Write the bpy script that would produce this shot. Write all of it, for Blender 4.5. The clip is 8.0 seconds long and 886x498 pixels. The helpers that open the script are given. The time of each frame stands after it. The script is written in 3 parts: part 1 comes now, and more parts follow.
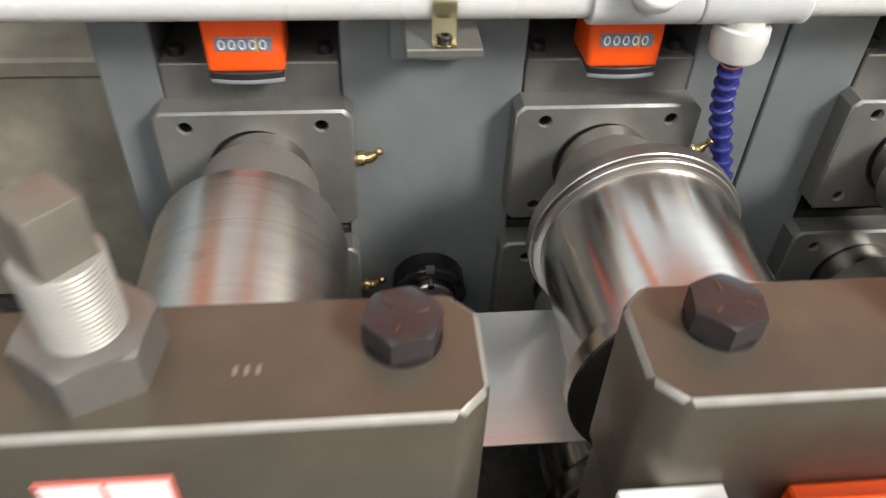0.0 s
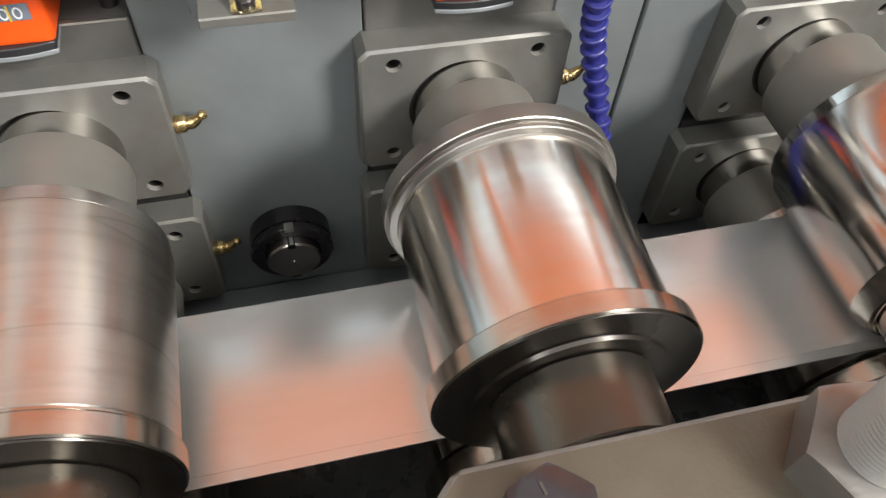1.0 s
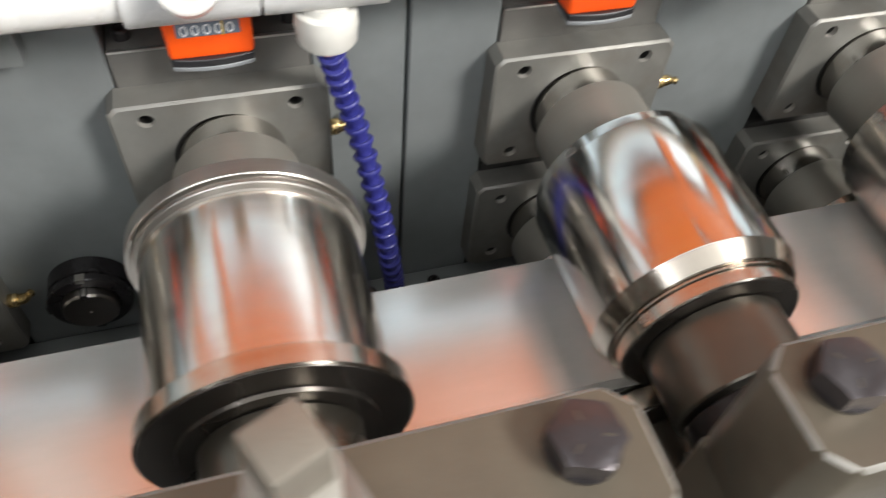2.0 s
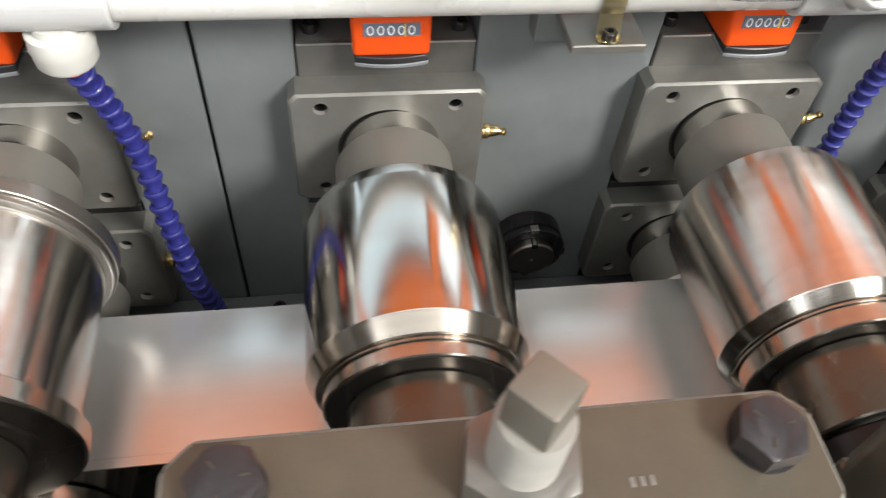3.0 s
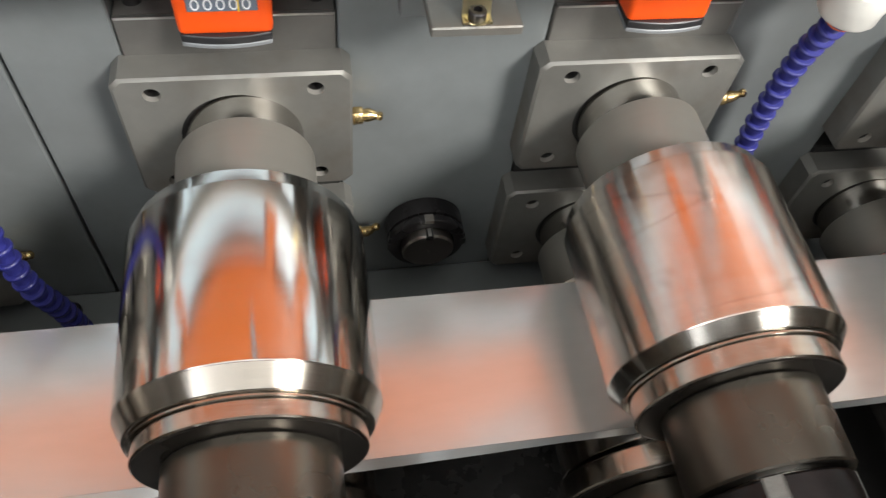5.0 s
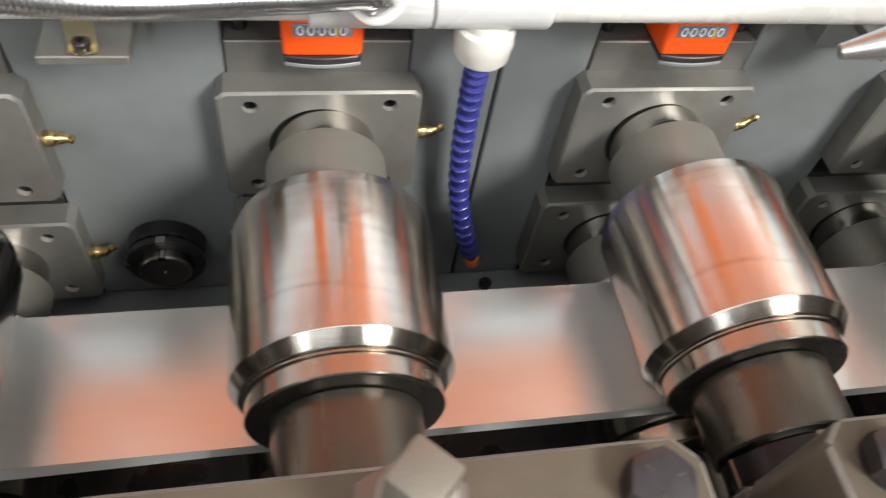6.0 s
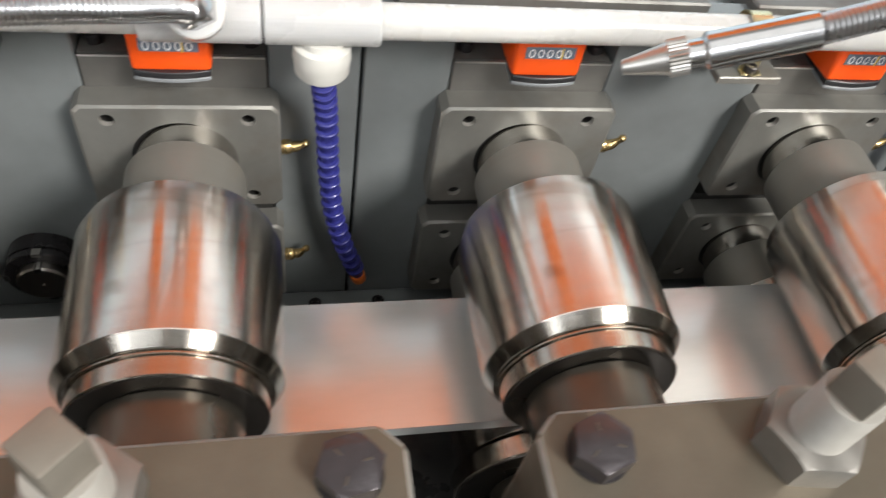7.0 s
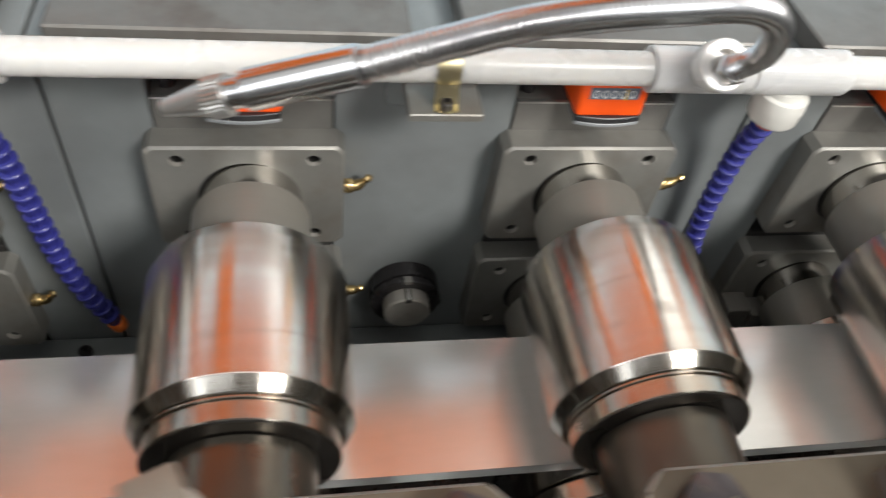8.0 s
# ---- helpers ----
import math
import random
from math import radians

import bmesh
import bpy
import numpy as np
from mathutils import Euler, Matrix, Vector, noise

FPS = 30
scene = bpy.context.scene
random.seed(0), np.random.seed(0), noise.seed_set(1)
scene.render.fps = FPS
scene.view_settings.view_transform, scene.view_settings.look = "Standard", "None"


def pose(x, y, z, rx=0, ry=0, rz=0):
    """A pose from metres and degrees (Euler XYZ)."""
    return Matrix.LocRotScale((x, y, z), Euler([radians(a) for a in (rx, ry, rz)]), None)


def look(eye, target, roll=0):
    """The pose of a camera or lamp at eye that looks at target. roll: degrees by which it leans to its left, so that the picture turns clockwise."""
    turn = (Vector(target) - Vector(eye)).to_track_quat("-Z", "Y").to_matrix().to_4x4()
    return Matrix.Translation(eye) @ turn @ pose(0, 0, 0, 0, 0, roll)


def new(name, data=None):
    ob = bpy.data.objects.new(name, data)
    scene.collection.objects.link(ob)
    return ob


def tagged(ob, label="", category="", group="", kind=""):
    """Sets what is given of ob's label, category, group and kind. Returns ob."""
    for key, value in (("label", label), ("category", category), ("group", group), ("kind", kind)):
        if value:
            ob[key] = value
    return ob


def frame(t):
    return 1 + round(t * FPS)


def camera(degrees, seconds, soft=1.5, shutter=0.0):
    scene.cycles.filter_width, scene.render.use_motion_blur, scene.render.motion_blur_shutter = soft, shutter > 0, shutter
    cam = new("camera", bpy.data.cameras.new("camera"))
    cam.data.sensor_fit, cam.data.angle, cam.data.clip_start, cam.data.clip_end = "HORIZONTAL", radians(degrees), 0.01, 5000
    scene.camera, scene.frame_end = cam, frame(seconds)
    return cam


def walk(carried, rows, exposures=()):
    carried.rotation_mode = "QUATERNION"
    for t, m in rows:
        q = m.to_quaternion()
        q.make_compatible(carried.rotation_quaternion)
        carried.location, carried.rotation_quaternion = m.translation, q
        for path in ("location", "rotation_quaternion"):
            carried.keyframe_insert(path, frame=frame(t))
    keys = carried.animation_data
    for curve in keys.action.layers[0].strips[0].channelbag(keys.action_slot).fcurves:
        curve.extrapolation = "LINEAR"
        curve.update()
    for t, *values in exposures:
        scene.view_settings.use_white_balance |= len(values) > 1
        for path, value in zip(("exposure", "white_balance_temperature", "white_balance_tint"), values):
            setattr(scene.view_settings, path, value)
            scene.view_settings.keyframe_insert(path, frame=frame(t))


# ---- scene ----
cam = camera(60.23, 8.0, soft=1.25, shutter=0.4)
PATH = [
    (0, (0.0818, -0.4737, 1.4035), (0.1729, 0.2665, 0.7372), 2.66),
    (0.2, (0.0972, -0.4335, 1.4058), (0.2041, 0.2629, 0.6964), 2.74),
    (0.5, (0.1233, -0.3934, 1.4152), (0.2674, 0.2394, 0.6545), 3.47),
    (0.7, (0.1305, -0.3842, 1.4201), (0.2940, 0.2174, 0.6382), 4.19),
    (1, (0.1392, -0.3699, 1.4222), (0.3154, 0.1938, 0.6152), 4.96),
    (1.2, (0.1377, -0.3642, 1.4162), (0.3301, 0.1874, 0.6045), 5.65),
    (1.5, (0.1654, -0.3703, 1.4229), (0.3811, 0.1814, 0.6173), 5.93),
    (1.7, (0.2076, -0.3779, 1.4305), (0.4403, 0.1820, 0.6351), 6.45),
    (2, (0.2721, -0.4003, 1.4460), (0.4935, 0.1822, 0.6639), 6.27),
    (2.2, (0.3199, -0.4122, 1.4513), (0.5239, 0.1890, 0.6787), 6.06),
    (3.3, (0.5089, -0.4158, 1.4621), (0.6314, 0.1938, 0.6788), 6.12),
    (3.5, (0.5163, -0.3849, 1.4544), (0.6397, 0.2056, 0.6569), 6.42),
    (4, (0.5394, -0.3376, 1.4386), (0.6746, 0.2093, 0.6124), 7.89),
    (4.2, (0.5423, -0.3367, 1.4334), (0.6840, 0.2020, 0.6029), 8.42),
    (5.3, (0.5886, -0.3571, 1.4465), (0.7553, 0.1864, 0.6233), 9.59),
    (5.5, (0.6430, -0.3788, 1.4594), (0.8102, 0.1801, 0.6472), 9.44),
    (5.7, (0.6968, -0.3846, 1.4639), (0.8830, 0.1801, 0.6599), 11.28),
    (6, (0.7582, -0.3934, 1.4754), (0.9466, 0.1762, 0.6753), 11.94),
    (6.2, (0.7793, -0.3942, 1.4718), (0.9755, 0.1851, 0.6808), 12.39),
    (6.5, (0.8053, -0.3962, 1.4758), (1.0062, 0.1903, 0.6911), 12.75),
    (7, (0.8517, -0.4250, 1.4886), (1.0528, 0.1761, 0.7152), 12.67),
    (7.2, (0.8811, -0.4221, 1.4939), (1.0855, 0.1844, 0.7255), 12.88),
    (7.5, (0.9280, -0.4113, 1.4893), (1.1343, 0.2065, 0.7304), 12.54),
    (7.7, (0.9873, -0.4143, 1.4895), (1.1839, 0.2135, 0.7367), 11.61),
    (8, (1.0814, -0.4124, 1.4903), (1.2571, 0.2187, 0.7348), 10.58),
]
walk(cam, [(t, look(eye, target, roll)) for t, eye, target, roll in PATH],
     exposures=[(0.0, 0.02), (0.5, 0.22), (1.0, 0.24), (3.3, 0.14), (5.5, 0.2), (6.0, 0.14), (6.5, 0.08), (7.5, -0.16), (8.0, -0.2)])

# ---- light and hall lamps ----
scene.view_settings.exposure = 0.0
world = bpy.data.worlds.new("hall_air")
scene.world = world
world.use_nodes = True
world.node_tree.nodes["Background"].inputs[0].default_value = (0.55, 0.6, 0.68, 1)
world.node_tree.nodes["Background"].inputs[1].default_value = 0.055


def area_lamp(name, eye, target, sx, sy, watts, colour):
    data = bpy.data.lights.new(name, "AREA")
    data.shape, data.size, data.size_y, data.energy, data.color = "RECTANGLE", sx, sy, watts, colour
    ob = new(name, data)
    ob.matrix_basis = look(eye, target)
    return tagged(ob, "unseen white area light standing in for the hall's lighting", "lamp")


area_lamp("hall_light", (3.1, -2.9, 4.15), (0.6, 0.0, 1.0), 1.3, 1.0, 385, (1.0, 0.975, 0.93))
# The next three are added broad fills without known fittings.
area_lamp("hall_light", (-0.9, -2.8, 3.3), (0.4, 0.1, 1.2), 3.2, 1.8, 70, (0.96, 0.98, 1.0))
area_lamp("hall_light", (0.7, -4.2, 3.3), (0.7, 0.0, 1.1), 6.0, 2.6, 22, (0.97, 0.98, 1.0))
area_lamp("hall_light", (0.7, -1.6, 5.2), (0.7, -1.5, 0), 9.0, 3.6, 88, (1.0, 0.985, 0.95))
for lamp_x in (-0.5, 0.42, 1.38, 2.3):
    area_lamp("tube_lamp", (lamp_x, 1.75, 3.4), (lamp_x, 1.75, 0), 0.6, 3.0, 0.7, (0.98, 0.98, 1.0))


# ---- materials ----
def material(name, colour, rough=0.5, metal=0.0, var=0.15, scale=30.0, bump=0.0, bump_scale=200.0,
             stain=None, stain_scale=6.0, stain_amount=0.3, rough_var=0.1, stretch=(1, 1, 1), coat=0.0, smudge=0.0, brushed=0.0, scuff=0.0, scratch=0.0):
    """Two scales of variation in colour and roughness, and a fine relief."""
    m = bpy.data.materials.new(name)
    m.use_nodes = True
    nt = m.node_tree
    b = nt.nodes["Principled BSDF"]
    tc = nt.nodes.new("ShaderNodeTexCoord")
    mp = nt.nodes.new("ShaderNodeMapping")
    mp.inputs["Scale"].default_value = stretch
    nt.links.new(tc.outputs["Object"], mp.inputs["Vector"])

    def noise_node(s, detail=5.0, rough_in=0.6):
        n = nt.nodes.new("ShaderNodeTexNoise")
        n.inputs["Scale"].default_value, n.inputs["Detail"].default_value, n.inputs["Roughness"].default_value = s, detail, rough_in
        nt.links.new(mp.outputs[0], n.inputs["Vector"])
        return n

    n1 = noise_node(scale)
    r1 = nt.nodes.new("ShaderNodeMapRange")
    r1.inputs["From Min"].default_value, r1.inputs["From Max"].default_value = 0.3, 0.7
    r1.inputs["To Min"].default_value, r1.inputs["To Max"].default_value = 1 - var, 1 + var
    nt.links.new(n1.outputs["Fac"], r1.inputs["Value"])
    mul = nt.nodes.new("ShaderNodeMix")
    mul.data_type, mul.blend_type = "RGBA", "MULTIPLY"
    mul.inputs["Factor"].default_value = 1.0
    mul.inputs["A"].default_value = (*colour, 1)
    nt.links.new(r1.outputs[0], mul.inputs["B"])
    out = mul.outputs["Result"]
    n2 = noise_node(stain_scale, 4.0, 0.55)
    if stain:
        ramp = nt.nodes.new("ShaderNodeMapRange")
        ramp.inputs["From Min"].default_value, ramp.inputs["From Max"].default_value = 0.5, 0.72
        ramp.inputs["To Max"].default_value = stain_amount
        nt.links.new(n2.outputs["Fac"], ramp.inputs["Value"])
        mix = nt.nodes.new("ShaderNodeMix")
        mix.data_type = "RGBA"
        mix.inputs["B"].default_value = (*stain, 1)
        nt.links.new(ramp.outputs[0], mix.inputs["Factor"])
        nt.links.new(out, mix.inputs["A"])
        out = mix.outputs["Result"]
    if smudge:
        n4 = nt.nodes.new("ShaderNodeTexNoise")
        n4.inputs["Scale"].default_value, n4.inputs["Detail"].default_value = 34, 3
        nt.links.new(tc.outputs["Object"], n4.inputs["Vector"])
        sm = nt.nodes.new("ShaderNodeMapRange")
        sm.inputs["From Min"].default_value, sm.inputs["From Max"].default_value, sm.inputs["To Max"].default_value = 0.66, 0.74, smudge
        nt.links.new(n4.outputs["Fac"], sm.inputs["Value"])
        mx = nt.nodes.new("ShaderNodeMix")
        mx.data_type = "RGBA"
        mx.inputs["B"].default_value = (0.2, 0.16, 0.12, 1)
        nt.links.new(sm.outputs[0], mx.inputs["Factor"])
        nt.links.new(out, mx.inputs["A"])
        out = mx.outputs["Result"]
    for amount, size, lo, hi, tone in ((scuff, (16, 130, 16), 0.5, 0.66, (0.33, 0.315, 0.29)), (scratch, (1.6, 17, 1.6), 0.0, 0.006, (0.22, 0.2, 0.18))):
        # Rubbed bands and thin scratches that run round the roll.
        if amount:
            mp2 = nt.nodes.new("ShaderNodeMapping")
            mp2.inputs["Scale"].default_value = size
            nt.links.new(tc.outputs["Object"], mp2.inputs["Vector"])
            n5 = nt.nodes.new("ShaderNodeTexNoise")
            n5.inputs["Scale"].default_value, n5.inputs["Detail"].default_value = 1.0, 2.0
            nt.links.new(mp2.outputs[0], n5.inputs["Vector"])
            value = n5.outputs["Fac"]
            sc = nt.nodes.new("ShaderNodeMapRange")
            sc.inputs["From Min"].default_value, sc.inputs["From Max"].default_value, sc.inputs["To Max"].default_value = lo, hi, amount
            if amount == scratch:
                off = nt.nodes.new("ShaderNodeMath")
                off.operation = "SUBTRACT"
                off.inputs[1].default_value = 0.5
                mag = nt.nodes.new("ShaderNodeMath")
                mag.operation = "ABSOLUTE"
                nt.links.new(value, off.inputs[0])
                nt.links.new(off.outputs[0], mag.inputs[0])
                value = mag.outputs[0]
                sc.inputs["To Min"].default_value, sc.inputs["To Max"].default_value = amount, 0.0
            nt.links.new(value, sc.inputs["Value"])
            mx = nt.nodes.new("ShaderNodeMix")
            mx.data_type = "RGBA"
            mx.inputs["B"].default_value = (*tone, 1)
            nt.links.new(sc.outputs[0], mx.inputs["Factor"])
            nt.links.new(out, mx.inputs["A"])
            out = mx.outputs["Result"]
    nt.links.new(out, b.inputs["Base Color"])
    rr = nt.nodes.new("ShaderNodeMapRange")
    rr.inputs["From Min"].default_value, rr.inputs["From Max"].default_value = 0.3, 0.7
    rr.inputs["To Min"].default_value, rr.inputs["To Max"].default_value = max(0.02, rough - rough_var), min(1, rough + rough_var)
    nt.links.new(n2.outputs["Fac"], rr.inputs["Value"])
    nt.links.new(rr.outputs[0], b.inputs["Roughness"])
    b.inputs["Metallic"].default_value = metal
    b.inputs["Coat Weight"].default_value = coat
    if brushed:
        # Turned or ground round the y axis: gloss spreads along the axis.
        tg = nt.nodes.new("ShaderNodeTangent")
        tg.direction_type, tg.axis = "RADIAL", "Y"
        nt.links.new(tg.outputs[0], b.inputs["Tangent"])
        b.inputs["Anisotropic"].default_value, b.inputs["Anisotropic Rotation"].default_value = brushed, 0.25
    if bump:
        n3 = noise_node(bump_scale, 3.0)
        bp = nt.nodes.new("ShaderNodeBump")
        bp.inputs["Strength"].default_value, bp.inputs["Distance"].default_value = bump, 0.001
        nt.links.new(n3.outputs["Fac"], bp.inputs["Height"])
        nt.links.new(bp.outputs[0], b.inputs["Normal"])
    return m


RINGS = (0.02, 1.0, 0.02)
M_PANEL = material("painted_panel", (0.176, 0.19, 0.192), 0.42, 0.2, 0.08, 25, 0.05, 500, (0.09, 0.09, 0.088), 5, 0.45)
M_PLATE = material("phosphated_plate", (0.19, 0.186, 0.17), 0.45, 0.5, 0.08, 45, 0.06, 900, (0.12, 0.08, 0.05), 16, 0.45)
M_SLIDE = material("machined_slide", (0.15, 0.145, 0.135), 0.5, 0.5, 0.08, 60, 0.06, 900, (0.07, 0.05, 0.04), 20, 0.5)
M_EDGE = material("bright_cut_edge", (0.5, 0.49, 0.47), 0.35, 0.9, 0.1, 80)
M_WORN = material("rubbed_bare_edge", (0.34, 0.325, 0.295), 0.52, 0.4, 0.12, 90, 0.05, 400, (0.3, 0.27, 0.23), 40, 0.7)
M_BAR = material("oiled_steel_bar", (0.138, 0.118, 0.09), 0.4, 0.6, 0.09, 40, 0.08, 700, (0.085, 0.068, 0.054), 12, 0.55)
M_BLACK = material("blackened_bolt", (0.03, 0.027, 0.028), 0.35, 0.5, 0.2, 90, 0.15, 500)
M_BOLT = material("dark_bolt_steel", (0.075, 0.068, 0.073), 0.34, 0.7, 0.15, 90, 0.12, 500)
M_SHAFT_END = material("turned_shaft_steel", (0.42, 0.395, 0.37), 0.27, 1.0, 0.08, 120, 0.03, 900, None, 60, 0, 0.05, RINGS)
M_LOCK = material("oiled_black_lock_nut", (0.022, 0.02, 0.021), 0.3, 0.3, 0.15, 90, 0.08, 500)
M_NUT = material("zinc_nut", (0.24, 0.228, 0.21), 0.45, 0.7, 0.1, 60, 0.1, 500)
M_STUD = material("galvanised_stud", (0.34, 0.325, 0.295), 0.5, 0.35, 0.08, 60, 0.12, 700)
M_SQUARE = material("dull_stud_end", (0.19, 0.17, 0.142), 0.5, 0.4, 0.08, 60, 0.12, 700)
M_SPACER = material("ground_spacer", (0.285, 0.275, 0.246), 0.4, 0.6, 0.05, 50, 0.05, 900, (0.22, 0.2, 0.175), 8, 0.4, 0.08, RINGS)
M_HUB = material("blackened_hub", (0.155, 0.14, 0.116), 0.3, 0.8, 0.05, 60, 0.04, 800, (0.1, 0.085, 0.075), 8, 0.4, 0.08)
M_FACE = material("turned_end_face", (0.12, 0.108, 0.098), 0.28, 0.85, 0.06, 60, 0.05, 800)
M_SHAFT = material("bright_shaft", (0.5, 0.48, 0.45), 0.2, 1.0, 0.05, 400, 0.06, 900, None, 5, 0, 0.06, RINGS)
M_ROLL = material("ground_roll_steel", (0.7, 0.655, 0.605), 0.18, 1.0, 0.05, 420, 0.03, 1500, (0.53, 0.47, 0.42), 60, 0.5, 0.03, RINGS, smudge=0.4, brushed=0.95, scratch=0.3)
M_GLOSS = material("polished_flanged_roll", (0.66, 0.63, 0.59), 0.185, 1.0, 0.05, 420, 0.03, 1500, (0.53, 0.48, 0.43), 60, 0.4, 0.03, RINGS, smudge=0.35, brushed=0.8)
M_CHROME = material("polished_roll_steel", (0.6, 0.575, 0.54), 0.115, 1.0, 0.03, 400, 0.02, 1500, None, 50, 0, 0.03, RINGS, brushed=0.75)
M_SATIN = material("worn_roll_steel", (0.58, 0.55, 0.505), 0.33, 1.0, 0.03, 300, 0.05, 1200, (0.56, 0.52, 0.48), 90, 0.4, 0.04, RINGS, smudge=0.3, brushed=0.55, scuff=0.22, scratch=0.3)
M_RING = material("turned_flange_steel", (0.52, 0.475, 0.42), 0.22, 1.0, 0.05, 600, 0.05, 1800, None, 60, 0, 0.05, RINGS, smudge=0.55, brushed=0.85)
M_BEVEL = material("ground_bevel_steel", (0.42, 0.4, 0.365), 0.2, 1.0, 0.05, 500, 0.05, 1500, None, 60, 0, 0.05, RINGS, smudge=0.4, brushed=0.8)
M_FLANGE = material("dull_flange_steel", (0.44, 0.42, 0.39), 0.36, 1.0, 0.05, 300, 0.05, 1200, None, 60, 0, 0.05, RINGS)
M_STRIP = material("galvanised_strip", (0.765, 0.775, 0.775), 0.22, 0.66, 0.02, 140, 0.02, 500, None, 9, 0, 0.03, (0.25, 1, 1))
M_OIL = material("oily_base", (0.05, 0.049, 0.048), 0.3, 0.3, 0.35, 60, 0.25, 120, (0.012, 0.012, 0.012), 30, 0.8)
# Near-black colour standing for the shade inside slots, holes and bore gaps.
M_DARK = material("recess_shade", (0.02, 0.019, 0.018), 0.55, 0.2, 0.3, 40)
M_PVC = material("white_pvc", (0.52, 0.515, 0.5), 0.28, 0.0, 0.02, 30, 0.0, 200, (0.52, 0.51, 0.47), 25, 0.25)
pvc = M_PVC.node_tree.nodes["Principled BSDF"].inputs
pvc["Subsurface Weight"].default_value, pvc["Subsurface Scale"].default_value = 0.7, 0.03
pvc["Subsurface Radius"].default_value = (1.0, 0.95, 0.85)
M_CAP = material("cream_plastic", (0.6, 0.59, 0.555), 0.35, 0.0, 0.03, 40)
M_HOSE = material("blue_plastic_link", (0.024, 0.026, 0.17), 0.4, 0.0, 0.15, 60, 0.0, 200, (0.05, 0.055, 0.22), 30, 0.5, 0.08, (1, 1, 1), 0.1)
M_TIP = material("orange_plastic_tip", (0.75, 0.17, 0.03), 0.35)
M_ORANGE = material("orange_plastic", (0.9, 0.092, 0.004), 0.45, 0.0, 0.03, 60, 0.04, 900)
M_GREYPL = material("grey_plastic", (0.2, 0.21, 0.22), 0.4)
M_BLACKPL = material("black_plastic", (0.018, 0.018, 0.02), 0.4)
M_WINDOW = material("counter_window", (0.16, 0.19, 0.24), 0.12, 0.0, 0.05, 80, 0, 100, None, 5, 0, 0.02, (1, 1, 1), 0.6)
M_DIGIT = material("white_digit", (0.8, 0.82, 0.84), 0.5)
M_YELLOW = material("yellow_mark", (0.8, 0.55, 0.03), 0.5)
M_BRASS = material("brass", (0.68, 0.5, 0.24), 0.3, 1.0, 0.1, 120)
M_ZINCY = material("yellow_zinc", (0.66, 0.58, 0.36), 0.28, 1.0, 0.1, 80)
M_CHROMEHOSE = material("chrome_hose", (0.6, 0.6, 0.61), 0.24, 1.0, 0.06, 120)
M_LABEL = material("white_label", (0.8, 0.78, 0.76), 0.5)
M_RED = material("red_print", (0.65, 0.16, 0.13), 0.5)
M_GIRDER = material("orange_girder_paint", (0.54, 0.12, 0.008), 0.5, 0.0, 0.1, 2, 0, 1, (0.42, 0.06, 0.007), 0.8, 0.4)
M_GIRDER.node_tree.nodes["Principled BSDF"].inputs["Specular IOR Level"].default_value = 0.15
M_DRIVE = material("pale_housing_paint", (0.55, 0.69, 0.79), 0.45, 0.0, 0.05, 8, 0, 1, (0.45, 0.47, 0.48), 3, 0.4)
M_CREAM = material("cream_housing_paint", (0.66, 0.62, 0.56), 0.45, 0.0, 0.05, 8, 0, 1, (0.5, 0.46, 0.4), 3, 0.4)
M_ENTRY = material("weathered_olive_paint", (0.25, 0.225, 0.175), 0.6, 0.0, 0.2, 25, 0.15, 120, (0.15, 0.13, 0.1), 9, 0.7)
M_HALL = material("hall_wall", (0.62, 0.63, 0.63), 0.8, 0.0, 0.05, 2)
M_FLOOR = material("hall_floor", (0.2, 0.21, 0.2), 0.5, 0.0, 0.1, 3, 0, 1, (0.14, 0.14, 0.14), 1.2, 0.5)


# ---- mesh helpers ----
def finish(name, bm, mat, parent=None, smooth=True, angle=35):
    bmesh.ops.recalc_face_normals(bm, faces=bm.faces)
    me = bpy.data.meshes.new(name)
    if smooth:
        for f in bm.faces:
            f.smooth = True
        for e in bm.edges:
            if len(e.link_faces) == 2 and e.calc_face_angle(0) > radians(angle):
                e.smooth = False
    bm.to_mesh(me)
    bm.free()
    me.materials.append(mat)
    ob = new(name, me)
    if parent is not None:
        ob.parent = parent
    return ob


def worn(ob, mat, limit):
    """Gives the narrow chamfer faces of a mesh the bright look of a rubbed edge."""
    ob.data.materials.append(mat)
    for p in ob.data.polygons:
        pts = [ob.data.vertices[v].co for v in p.vertices]
        if len(pts) == 4:
            a = min((pts[0] - pts[1]).length, (pts[1] - pts[2]).length)
            if a < limit and (abs(p.normal.z) > 0.3 and abs(p.normal.z) < 0.95):
                p.material_index = 1
    return ob


def part(name, bm, mat, parent, label=""):
    ob = finish(name, bm, mat, parent)
    return tagged(ob, label)


def thing(name, m, label, category, group=""):
    ob = new(name)
    ob.matrix_basis = m
    ob.empty_display_size = 0.02
    return tagged(ob, label, category, group)


def box(x0, x1, y0, y1, z0, z1, bevel=0.0, seg=1, bm=None):
    own = bm is None
    b = bmesh.new()
    bmesh.ops.create_cube(b, size=1.0)
    for v in b.verts:
        v.co = (x0 + (v.co.x + 0.5) * (x1 - x0), y0 + (v.co.y + 0.5) * (y1 - y0), z0 + (v.co.z + 0.5) * (z1 - z0))
    if bevel:
        bmesh.ops.bevel(b, geom=b.edges[:], offset=bevel, segments=seg, affect="EDGES", profile=0.5)
    return b if own else join(bm, b)


